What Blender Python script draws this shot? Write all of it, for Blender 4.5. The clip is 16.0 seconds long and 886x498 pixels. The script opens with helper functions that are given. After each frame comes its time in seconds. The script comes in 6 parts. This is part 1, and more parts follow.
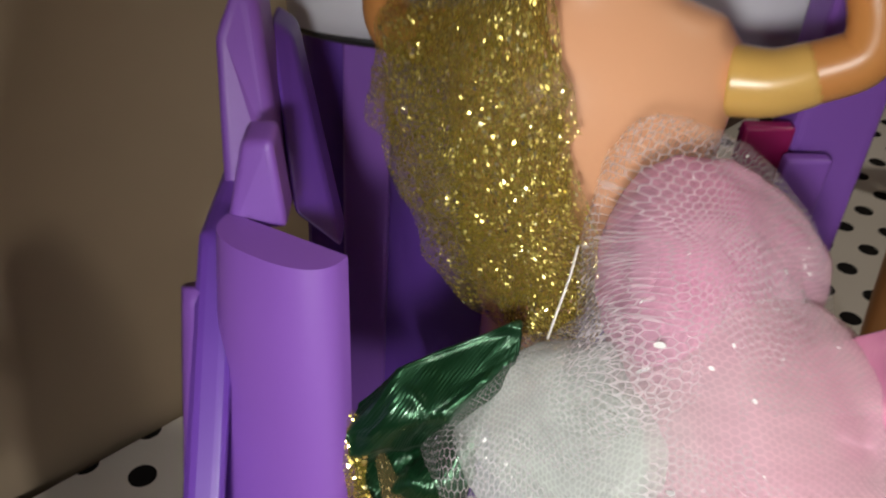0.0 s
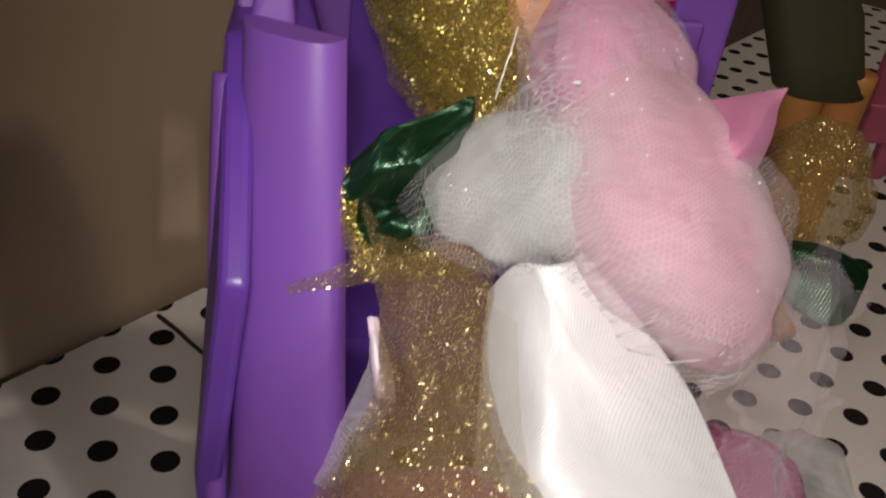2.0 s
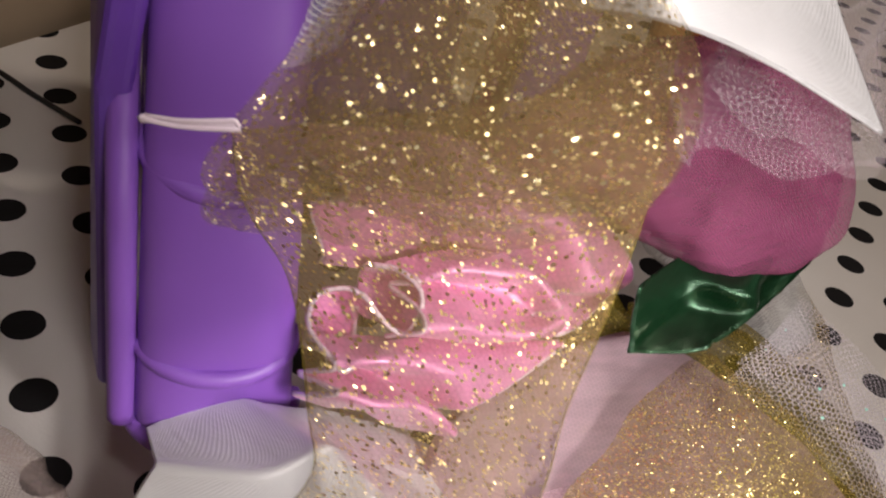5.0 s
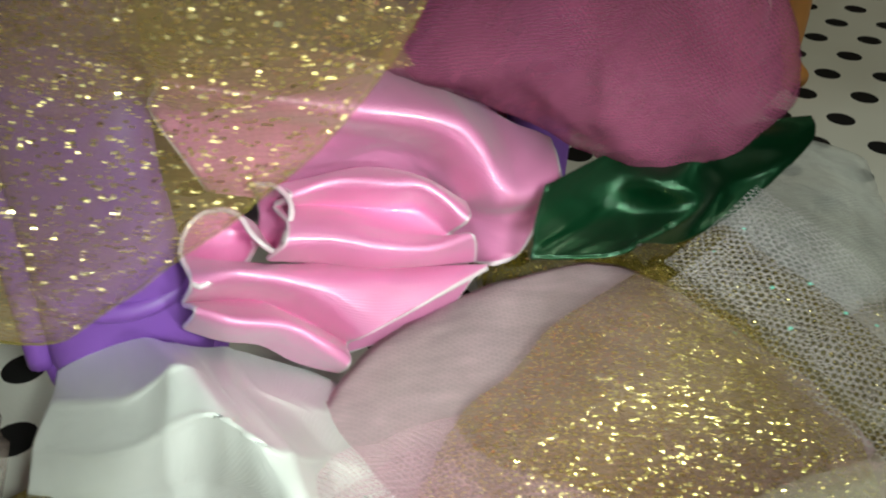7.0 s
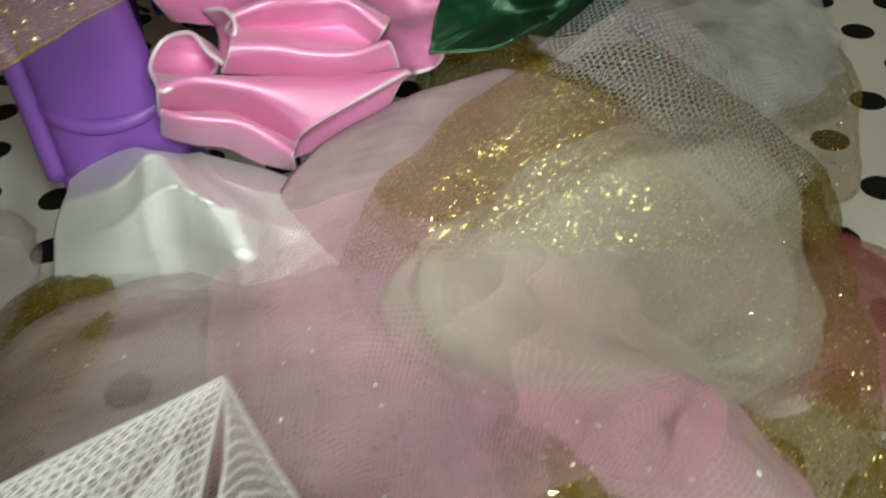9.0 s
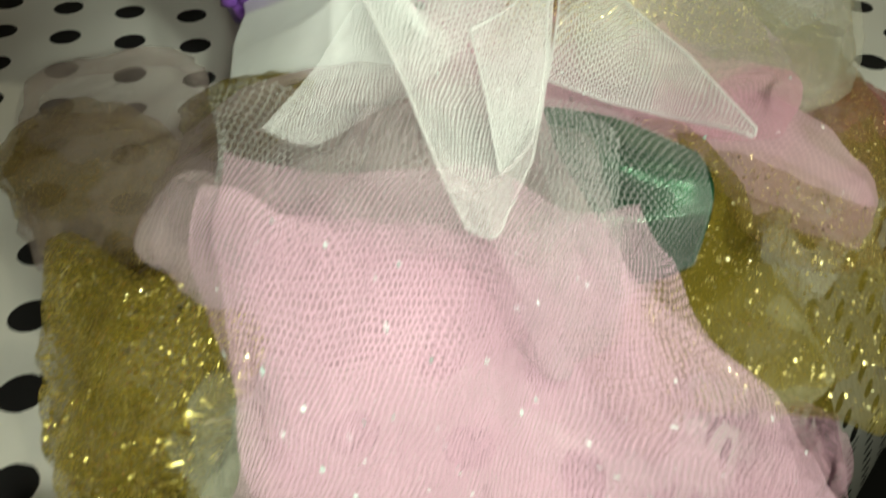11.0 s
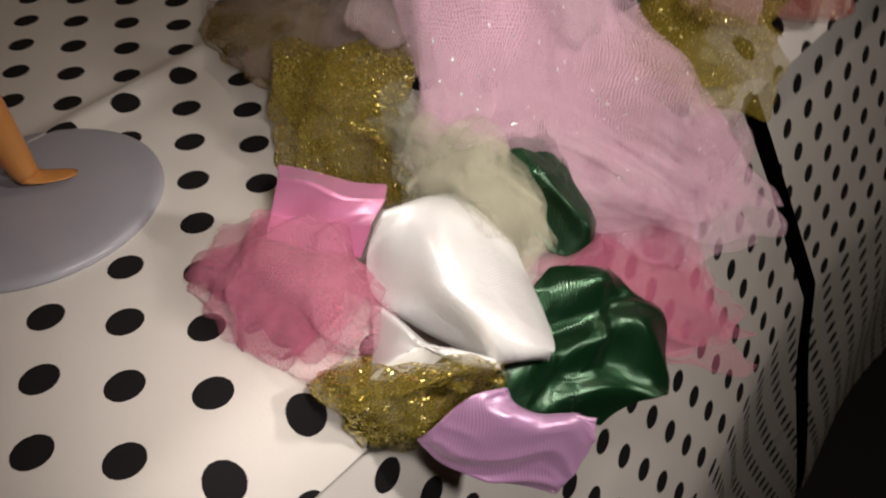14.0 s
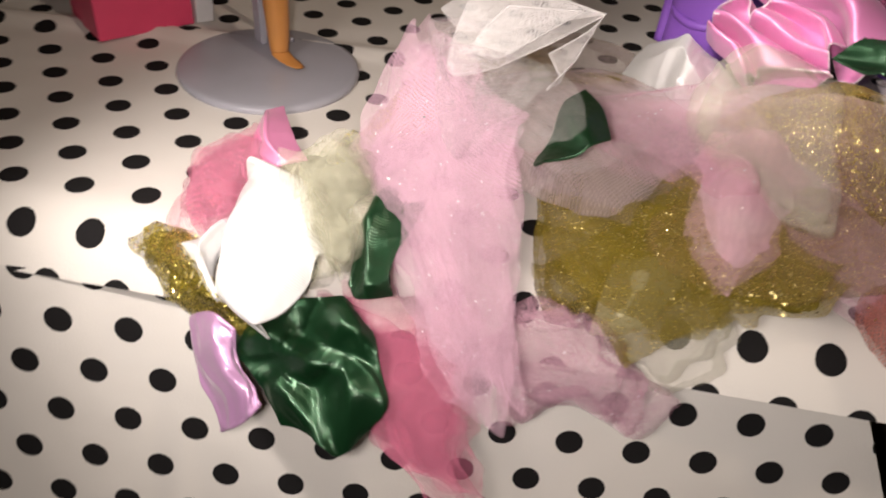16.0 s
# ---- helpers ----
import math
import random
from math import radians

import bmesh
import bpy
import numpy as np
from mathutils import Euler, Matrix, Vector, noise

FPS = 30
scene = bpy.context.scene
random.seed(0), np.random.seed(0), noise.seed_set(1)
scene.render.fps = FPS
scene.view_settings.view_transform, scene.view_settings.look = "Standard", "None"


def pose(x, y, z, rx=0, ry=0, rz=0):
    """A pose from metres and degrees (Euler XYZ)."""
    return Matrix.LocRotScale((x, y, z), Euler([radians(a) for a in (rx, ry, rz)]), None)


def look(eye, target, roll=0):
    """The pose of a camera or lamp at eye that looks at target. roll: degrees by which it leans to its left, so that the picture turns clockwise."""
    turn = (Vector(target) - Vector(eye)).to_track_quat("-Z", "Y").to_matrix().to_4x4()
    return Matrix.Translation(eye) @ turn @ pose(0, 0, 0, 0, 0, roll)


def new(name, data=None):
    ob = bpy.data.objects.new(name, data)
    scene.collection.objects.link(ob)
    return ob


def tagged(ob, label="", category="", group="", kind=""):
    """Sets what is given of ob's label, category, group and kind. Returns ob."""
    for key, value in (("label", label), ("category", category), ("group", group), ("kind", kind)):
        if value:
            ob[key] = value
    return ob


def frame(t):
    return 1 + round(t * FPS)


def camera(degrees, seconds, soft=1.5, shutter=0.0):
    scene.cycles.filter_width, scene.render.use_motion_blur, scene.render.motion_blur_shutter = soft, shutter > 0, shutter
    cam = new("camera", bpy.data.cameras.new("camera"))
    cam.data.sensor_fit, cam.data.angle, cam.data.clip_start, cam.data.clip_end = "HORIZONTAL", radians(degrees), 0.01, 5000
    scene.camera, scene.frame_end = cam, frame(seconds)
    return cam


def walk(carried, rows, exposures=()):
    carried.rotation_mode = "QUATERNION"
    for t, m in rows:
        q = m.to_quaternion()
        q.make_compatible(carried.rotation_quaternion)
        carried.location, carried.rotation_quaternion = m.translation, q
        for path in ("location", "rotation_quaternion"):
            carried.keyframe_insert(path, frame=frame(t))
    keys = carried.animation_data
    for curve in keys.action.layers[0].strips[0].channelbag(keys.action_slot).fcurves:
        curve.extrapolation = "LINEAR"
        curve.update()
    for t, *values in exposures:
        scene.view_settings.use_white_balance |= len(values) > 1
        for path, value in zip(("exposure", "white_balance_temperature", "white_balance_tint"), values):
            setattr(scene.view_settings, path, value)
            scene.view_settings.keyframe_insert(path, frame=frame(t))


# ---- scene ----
import collections

cam = camera(53.955, 16.0, soft=2.0, shutter=0.5)
PATH = [
    (0, pose(0.2075, 0.1030, 0.3001, 55.18, -2.52, -44.23)),
    (0.5, pose(0.1824, 0.0886, 0.3141, 57.91, -3.61, -47.57)),
    (1, pose(0.1749, 0.0771, 0.3106, 58.52, -4.96, -50.05)),
    (1.5, pose(0.1639, 0.0633, 0.3009, 57.56, -5.08, -49.43)),
    (2, pose(0.1502, 0.0636, 0.2859, 56.42, -5.69, -49.19)),
    (2.5, pose(0.1439, 0.0625, 0.2768, 56.02, -6.35, -51.05)),
    (3, pose(0.1463, 0.0829, 0.2565, 54.64, -9.28, -54.39)),
    (3.5, pose(0.1393, 0.0970, 0.2400, 54.87, -11.62, -55.66)),
    (4, pose(0.1369, 0.0991, 0.2173, 53.69, -13.11, -56.95)),
    (4.5, pose(0.1359, 0.0983, 0.2075, 51.99, -13.31, -58.41)),
    (4.7, pose(0.1366, 0.0947, 0.2026, 51.58, -13.38, -58.93)),
    (6.8, pose(0.1728, 0.0323, 0.1725, 54.71, -1.58, -50.60)),
    (7, pose(0.1770, 0.0248, 0.1687, 55.06, -1.06, -49.50)),
    (7.5, pose(0.2021, 0.0035, 0.1704, 51.23, 2.23, -46.47)),
    (8, pose(0.2040, -0.0167, 0.1724, 49.96, 3.84, -46.39)),
    (8.2, pose(0.1990, -0.0243, 0.1734, 48.99, 3.99, -47.08)),
    (10.3, pose(0.1042, -0.0334, 0.1653, 49.66, 0.88, -49.13)),
    (10.5, pose(0.0941, -0.0389, 0.1669, 50.19, -0.11, -48.91)),
    (11, pose(0.0698, -0.0528, 0.1644, 49.23, -0.12, -48.52)),
    (11.5, pose(0.0508, -0.0615, 0.1632, 45.45, 2.59, -46.58)),
    (12, pose(0.0203, -0.0708, 0.1623, 45.19, 2.17, -46.92)),
    (12.5, pose(0.0015, -0.0827, 0.1639, 44.18, 2.49, -49.38)),
    (13, pose(-0.0117, -0.1037, 0.1683, 43.92, 3.40, -50.36)),
    (13.5, pose(-0.0379, -0.1216, 0.1765, 45.72, 3.54, -50.86)),
    (14, pose(-0.0560, -0.1419, 0.1946, 48.71, 2.95, -48.66)),
    (14.5, pose(-0.0517, -0.1834, 0.2037, 49.54, -0.49, -35.16)),
    (15, pose(0.0000, -0.2145, 0.1931, 48.38, -3.62, -19.94)),
    (15.5, pose(0.0894, -0.2408, 0.2032, 50.97, -5.64, -3.67)),
    (16, pose(0.1700, -0.2621, 0.2207, 51.97, -4.91, 9.14)),
]
walk(cam, PATH, [(0, 0.25, 6500, 6), (0.5, 0.4, 6550, 6), (1.5, 0.2, 6700, 11), (3, -0.3, 6900, 15), (4.0, 0.0, 6900, 16), (4.7, 0.2, 6800, 16), (7, 0.0, 6250, -18), (8.2, -0.1, 6250, -18), (10.3, -0.6, 7000, -2),
                 (10.8, -0.25, 6900, -14), (11.5, 0.0, 6700, -24), (12, -0.65, 6500, -8), (12.5, -1.2, 6800, 4), (14, -0.65, 7100, 13), (15, -0.6, 7100, 12), (15.5, -0.45, 7100, 14), (16, 0.05, 7100, 14)])

# ---- light ----
world = bpy.data.worlds.new("room_air")
scene.world = world
world.use_nodes = True
world.node_tree.nodes["Background"].inputs[0].default_value = (1.0, 0.86, 0.72, 1)
world.node_tree.nodes["Background"].inputs[1].default_value = 0.035

def lamp(name, place, aim, size, watts, color):
    data = bpy.data.lights.new(name, "AREA")
    data.shape, data.size, data.energy, data.color = "DISK", size, watts, color
    new(name, data).matrix_world = look(place, aim)


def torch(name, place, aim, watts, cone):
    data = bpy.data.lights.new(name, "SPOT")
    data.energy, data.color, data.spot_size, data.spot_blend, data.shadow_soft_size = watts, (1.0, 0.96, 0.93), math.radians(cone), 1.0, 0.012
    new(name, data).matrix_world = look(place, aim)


lamp("room_bulb", (0.9, -0.5, 1.5), (0.3, 0.3, 0.1), 0.08, 4.0, (1.0, 0.88, 0.74))
# five fixed lamps stand in for one torch that moves with the camera
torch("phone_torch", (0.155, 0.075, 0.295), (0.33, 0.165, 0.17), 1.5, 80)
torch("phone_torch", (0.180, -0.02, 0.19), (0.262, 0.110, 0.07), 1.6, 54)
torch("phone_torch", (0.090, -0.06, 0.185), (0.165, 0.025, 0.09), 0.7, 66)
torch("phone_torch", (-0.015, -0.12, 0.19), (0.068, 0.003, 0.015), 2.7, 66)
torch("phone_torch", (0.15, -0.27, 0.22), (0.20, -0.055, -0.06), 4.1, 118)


# ---- materials ----
def nodes_of(name):
    m = bpy.data.materials.new(name)
    m.use_nodes = True
    nt = m.node_tree
    return m, nt, nt.nodes["Principled BSDF"]


def node(nt, kind, **values):
    n = nt.nodes.new(kind)
    for k, v in values.items():
        n.inputs[k].default_value = v
    return n


def plain(name, color, rough=0.5, metal=0.0, vary=0.08, scale=60.0, bump=0.0, spec=0.5):
    m, nt, b = nodes_of(name)
    tc = nt.nodes.new("ShaderNodeTexCoord")
    nz = node(nt, "ShaderNodeTexNoise", Scale=scale, Detail=5.0)
    nt.links.new(tc.outputs["Object"], nz.inputs["Vector"])
    ramp = nt.nodes.new("ShaderNodeValToRGB")
    ramp.color_ramp.elements[0].position, ramp.color_ramp.elements[1].position = 0.3, 0.7
    ramp.color_ramp.elements[0].color = (*[c * (1 - vary) for c in color], 1)
    ramp.color_ramp.elements[1].color = (*[min(1, c * (1 + vary)) for c in color], 1)
    nt.links.new(nz.outputs["Fac"], ramp.inputs["Fac"])
    nt.links.new(ramp.outputs["Color"], b.inputs["Base Color"])
    b.inputs["Roughness"].default_value, b.inputs["Metallic"].default_value = rough, metal
    b.inputs["Specular IOR Level"].default_value = spec
    if bump:
        bp = node(nt, "ShaderNodeBump", Strength=bump, Distance=0.001)
        nt.links.new(nz.outputs["Fac"], bp.inputs["Height"])
        nt.links.new(bp.outputs["Normal"], b.inputs["Normal"])
    return m


DOT_X, DOT_Y, DOT_R = 0.03, 0.03 * 0.7606, 0.0061


def math_node(nt, op, a, b=None):
    n = nt.nodes.new("ShaderNodeMath")
    n.operation = op
    for k, v in enumerate((a, b)):
        if v is None:
            continue
        if isinstance(v, (int, float)):
            n.inputs[k].default_value = v
        else:
            nt.links.new(v, n.inputs[k])
    return n.outputs[0]


def dotted_cloth():
    """White cotton printed with rows of black dots; the print follows the UV map, which is in metres."""
    m, nt, b = nodes_of("dotted_cotton")
    uv = nt.nodes.new("ShaderNodeUVMap")
    wob = node(nt, "ShaderNodeTexNoise", Scale=14.0, Detail=2.0)
    nt.links.new(uv.outputs["UV"], wob.inputs["Vector"])
    sep = nt.nodes.new("ShaderNodeSeparateXYZ")
    nt.links.new(uv.outputs["UV"], sep.inputs[0])
    edge = node(nt, "ShaderNodeTexNoise", Scale=900.0, Detail=3.0)
    nt.links.new(uv.outputs["UV"], edge.inputs["Vector"])
    best = None
    for sx, sy in ((0.0, 0.0), (0.5, 0.5)):
        u = math_node(nt, "ADD", math_node(nt, "DIVIDE", sep.outputs["X"], DOT_X), sx + 0.5)
        v = math_node(nt, "ADD", math_node(nt, "DIVIDE", sep.outputs["Y"], 2 * DOT_Y), sy + 0.5)
        du = math_node(nt, "MULTIPLY", math_node(nt, "SUBTRACT", math_node(nt, "FRACT", u), 0.5), DOT_X)
        dv = math_node(nt, "MULTIPLY", math_node(nt, "SUBTRACT", math_node(nt, "FRACT", v), 0.5), 2 * DOT_Y)
        d = math_node(nt, "SQRT", math_node(nt, "ADD", math_node(nt, "MULTIPLY", du, du), math_node(nt, "MULTIPLY", dv, dv)))
        best = d if best is None else math_node(nt, "MINIMUM", best, d)
    best = math_node(nt, "ADD", best, math_node(nt, "MULTIPLY", math_node(nt, "SUBTRACT", edge.outputs["Fac"], 0.5), 0.0006))
    fac = math_node(nt, "LESS_THAN", best, DOT_R)
    stain = nt.nodes.new("ShaderNodeValToRGB")
    stain.color_ramp.elements[0].color, stain.color_ramp.elements[1].color = (0.74, 0.70, 0.66, 1), (0.84, 0.81, 0.78, 1)
    nt.links.new(wob.outputs["Fac"], stain.inputs["Fac"])
    mix = nt.nodes.new("ShaderNodeMix")
    mix.data_type = "RGBA"
    nt.links.new(fac, mix.inputs["Factor"])
    nt.links.new(stain.outputs["Color"], mix.inputs["A"])
    mix.inputs["B"].default_value = (0.012, 0.011, 0.012, 1)
    nt.links.new(mix.outputs["Result"], b.inputs["Base Color"])
    b.inputs["Roughness"].default_value = 0.85
    b.inputs["Specular IOR Level"].default_value = 0.2
    bp = node(nt, "ShaderNodeBump", Strength=0.25, Distance=0.0004)
    nt.links.new(edge.outputs["Fac"], bp.inputs["Height"])
    rumple = node(nt, "ShaderNodeTexNoise", Scale=22.0, Detail=2.0, Distortion=0.2)
    nt.links.new(uv.outputs["UV"], rumple.inputs["Vector"])
    soft = node(nt, "ShaderNodeBump", Strength=0.4, Distance=0.005)
    nt.links.new(rumple.outputs["Fac"], soft.inputs["Height"])
    nt.links.new(bp.outputs["Normal"], soft.inputs["Normal"])
    nt.links.new(soft.outputs["Normal"], b.inputs["Normal"])
    return m


M_cloth = dotted_cloth()
M_wall = plain("wall_paint", (0.44, 0.34, 0.235), 0.8, vary=0.06, scale=9, bump=0.1)
M_dark = plain("dark_floor", (0.012, 0.011, 0.012), 0.7)
M_purple = plain("purple_plastic", (0.215, 0.082, 0.43), 0.45, vary=0.03, scale=20)


# ---- mesh helpers ----
def mesh_of(name, verts, faces, material, smooth=True, uvs=None):
    me = bpy.data.meshes.new(name)
    me.from_pydata([tuple(v) for v in verts], [], faces)
    me.materials.append(material)
    if smooth:
        me.polygons.foreach_set("use_smooth", [True] * len(me.polygons))
    if uvs is not None:
        layer = me.uv_layers.new(name="UVMap")
        for loop in me.loops:
            layer.data[loop.index].uv = uvs[loop.vertex_index]
    me.update()
    return me


def under(ob, parent):
    ob.parent = parent
    return ob


def grid_faces(nu, nv, close_u=False):
    faces = []
    for j in range(nv - 1):
        for i in range(nu if close_u else nu - 1):
            a, b = j * nu + i, j * nu + (i + 1) % nu
            faces.append((a, b, b + nu, a + nu))
    return faces


# ---- setting ----
def cloth_sheet(name, x0, x1, nx, profile, wave, parent, print_on=None):
    """A length of cloth that follows a (y, z, v) profile along x; v runs along the cloth for the print."""
    verts, uvs = [], []
    for y, z, v in profile:
        for i in range(nx):
            x = x0(z) + (x1(z) - x0(z)) * i / (nx - 1)
            dy, dz = wave(x, y, z)
            verts.append((x, y + dy, z + dz))
            uvs.append(print_on(*verts[-1]) if print_on else (x, v))
    return under(new(name, mesh_of(name, verts, grid_faces(nx, len(profile)), M_cloth, uvs=uvs)), parent)


def top_wave(x, y, z):
    n = noise.noise(Vector((x * 9, y * 9, 3.1)))
    crease = math.exp(-((y - 0.185 - 0.10 * (x - 0.05)) / 0.006) ** 2) * (1 / (1 + math.exp((x - 0.19) * 80)))
    return 0, 0.0012 * n + 0.004 * crease if y > 0.02 else 0.0005 * n


PRINT_AT, ACROSS, UPWARD = Vector((0.003, -0.0088, -0.0217)), Vector((0.996, 0.08, -0.05)), Vector((0.029, 0.246, 0.969))


def drape_wave(x, y, z):
    """The hanging cloth flares out towards the floor and turns back a little along the table."""
    n = ACROSS.cross(UPWARD)
    p = Vector((min(0.4, max(-0.08, x)), 0, max(-0.25, z))) - PRINT_AT
    k = min(1.0, max(0.0, (-z - 0.15) / 0.3))
    return PRINT_AT.y - (n.x * p.x + n.z * p.z) / n.y - y + k * 0.008 * math.sin(x * 16 + 1.0) + 0.0008 * noise.noise(Vector((x * 12, z * 9, 0))), 0


def edge_profile():
    rows = [(0.385 - 0.369 * k / 70, 0.0) for k in range(71)]
    rows += [(0.012, -0.0008), (0.006, -0.0030), (0.0, -0.0066), (-0.005, -0.0115), (-0.0095, -0.0170), (-0.0125, -0.0225)]
    out, v = [], 0.385
    for k, (y, z) in enumerate(rows):
        out.append((y, z, y if y >= 0 else out[-1][2] - math.dist(rows[k - 1], (y, z))))
    return out


table = tagged(new("tablecloth"), "white cotton tablecloth printed with black polka dots, over a table", "tablecloth")
TOP = edge_profile()
cloth_sheet("top_cloth", lambda z: -0.7, lambda z: 1.3, 160, TOP, top_wave, table)
DROP = [(-0.0110, z, 0.0) for z in [-0.0205, -0.024] + [-0.028 - 0.70 * (k / 34) ** 1.2 for k in range(35)]]


def hung_print(x, y, z):
    """The print runs straight across and up the hanging cloth."""
    p = Vector((x, y, z)) - PRINT_AT
    return p.dot(ACROSS), p.dot(UPWARD)


SLIT = lambda z: 0.31 + 0.42 * min(0.75, -z) ** 0.9
cloth_sheet("front_drape", lambda z: -0.7, lambda z: SLIT(z) - 0.004, 90, DROP, drape_wave, table, hung_print)
cloth_sheet("side_drape", lambda z: SLIT(z) + 0.016, lambda z: 1.3, 70, DROP, drape_wave, table, hung_print)

def block(name, lo, hi, material, parent=None):
    x0, y0, z0 = lo
    x1, y1, z1 = hi
    v = [(x, y, z) for z in (z0, z1) for y in (y0, y1) for x in (x0, x1)]
    f = [(0, 2, 3, 1), (4, 5, 7, 6), (0, 1, 5, 4), (2, 6, 7, 3), (0, 4, 6, 2), (1, 3, 7, 5)]
    ob = new(name, mesh_of(name, v, f, material, smooth=False))
    return under(ob, parent) if parent else ob


tagged(block("floor", (-2.5, -3, -0.80), (3.5, 0.6, -0.75), M_dark), "dark floor below the table", "floor", kind="structure")
tagged(block("wall_north", (-2.5, 0.392, -0.75), (3.5, 0.47, 1.7), M_wall), "beige painted wall behind the table", "wall", kind="structure")
tagged(block("wall_south", (-2.5, -3.1, -0.75), (3.5, -3.0, 1.7), M_wall), "beige painted wall", "wall", kind="structure")
tagged(block("wall_east", (3.4, -3, -0.75), (3.5, 0.39, 1.7), M_wall), "beige painted wall", "wall", kind="structure")
tagged(block("wall_west", (-2.5, -3, -0.75), (-2.4, 0.39, 1.7), M_wall), "beige painted wall", "wall", kind="structure")
tagged(block("ceiling", (-2.5, -3.1, 1.7), (3.5, 0.47, 1.75), M_wall), "plain ceiling", "ceiling", kind="structure")


# ---- fabric materials ----
def weave_uv(nt, scale_u, scale_v):
    uv = nt.nodes.new("ShaderNodeUVMap")
    mp = nt.nodes.new("ShaderNodeMapping")
    mp.inputs["Scale"].default_value = (scale_u, scale_v, 1)
    nt.links.new(uv.outputs["UV"], mp.inputs["Vector"])
    return mp.outputs["Vector"]


def satin(name, color, rough=0.36, shine=0.1, tint=(1.0, 1.0, 1.0), gloss=0.8, sheen=0.2, weave=0.22, bloom=0.6):
    """Woven satin: a broad sheen drawn out across the weave, fine diagonal threads and soft creases."""
    m, nt, b = nodes_of(name)
    v = weave_uv(nt, 1, 1)
    wave = node(nt, "ShaderNodeTexWave", Scale=640.0, Distortion=0.5, Detail=1.0)
    wave.bands_direction = "DIAGONAL"
    nt.links.new(v, wave.inputs["Vector"])
    cloud = node(nt, "ShaderNodeTexNoise", Scale=55.0, Detail=4.0)
    nt.links.new(v, cloud.inputs["Vector"])
    crease = node(nt, "ShaderNodeTexNoise", Scale=130.0, Detail=3.0, Distortion=0.8)
    nt.links.new(v, crease.inputs["Vector"])
    ramp = nt.nodes.new("ShaderNodeValToRGB")
    ramp.color_ramp.elements[0].position, ramp.color_ramp.elements[1].position = 0.3, 0.75
    ramp.color_ramp.elements[0].color = (*[c * 0.9 for c in color], 1)
    ramp.color_ramp.elements[1].color = (*[min(1, c * 1.06) for c in color], 1)
    nt.links.new(cloud.outputs["Fac"], ramp.inputs["Fac"])
    nt.links.new(ramp.outputs["Color"], b.inputs["Base Color"])
    b.inputs["Roughness"].default_value = rough
    b.inputs["Metallic"].default_value = shine
    b.inputs["Specular IOR Level"].default_value = gloss
    b.inputs["Specular Tint"].default_value = (*tint, 1)
    b.inputs["Anisotropic"].default_value = 0.75
    b.inputs["Sheen Weight"].default_value = sheen
    b.inputs["Sheen Roughness"].default_value = 0.4
    b.inputs["Coat Weight"].default_value = bloom
    b.inputs["Coat Roughness"].default_value = rough * 0.8
    b.inputs["Coat Tint"].default_value = (*tint, 1)
    soft = node(nt, "ShaderNodeBump", Strength=0.22, Distance=0.0012)
    nt.links.new(crease.outputs["Fac"], soft.inputs["Height"])
    bp = node(nt, "ShaderNodeBump", Strength=weave * 2.0, Distance=0.0003)
    nt.links.new(wave.outputs["Fac"], bp.inputs["Height"])
    nt.links.new(soft.outputs["Normal"], bp.inputs["Normal"])
    nt.links.new(bp.outputs["Normal"], b.inputs["Normal"])
    nt.links.new(bp.outputs["Normal"], b.inputs["Coat Normal"])
    return m


def flakes(nt, vec, scale, share, size):
    """A mask of small flakes strewn on the UV map, and a random tilt for each flake."""
    vor = node(nt, "ShaderNodeTexVoronoi", Scale=scale)
    nt.links.new(vec, vor.inputs["Vector"])
    sep = nt.nodes.new("ShaderNodeSeparateColor")
    nt.links.new(vor.outputs["Color"], sep.inputs[0])
    here = math_node(nt, "LESS_THAN", vor.outputs["Distance"], size)
    some = math_node(nt, "LESS_THAN", sep.outputs[0], share)
    return math_node(nt, "MULTIPLY", here, some), vor.outputs["Color"]


def hexagons(nt, vec, cells):
    """The distance from the nearest thread of a hexagonal net, in cells."""
    sep = nt.nodes.new("ShaderNodeSeparateXYZ")
    nt.links.new(vec, sep.inputs[0])
    x, y = math_node(nt, "MULTIPLY", sep.outputs["X"], cells), math_node(nt, "MULTIPLY", sep.outputs["Y"], cells / 1.732)
    found = []
    for s in (0.0, 0.5):
        gx = math_node(nt, "ABSOLUTE", math_node(nt, "SUBTRACT", math_node(nt, "FRACT", math_node(nt, "ADD", x, s)), 0.5))
        gy = math_node(nt, "ABSOLUTE", math_node(nt, "MULTIPLY", math_node(nt, "SUBTRACT", math_node(nt, "FRACT", math_node(nt, "ADD", y, s)), 0.5), 1.732))
        far = math_node(nt, "MAXIMUM", gx, math_node(nt, "ADD", math_node(nt, "MULTIPLY", gx, 0.5), math_node(nt, "MULTIPLY", gy, 0.866)))
        found.append(math_node(nt, "SUBTRACT", 0.5, far))
    return math_node(nt, "MAXIMUM", found[0], found[1])


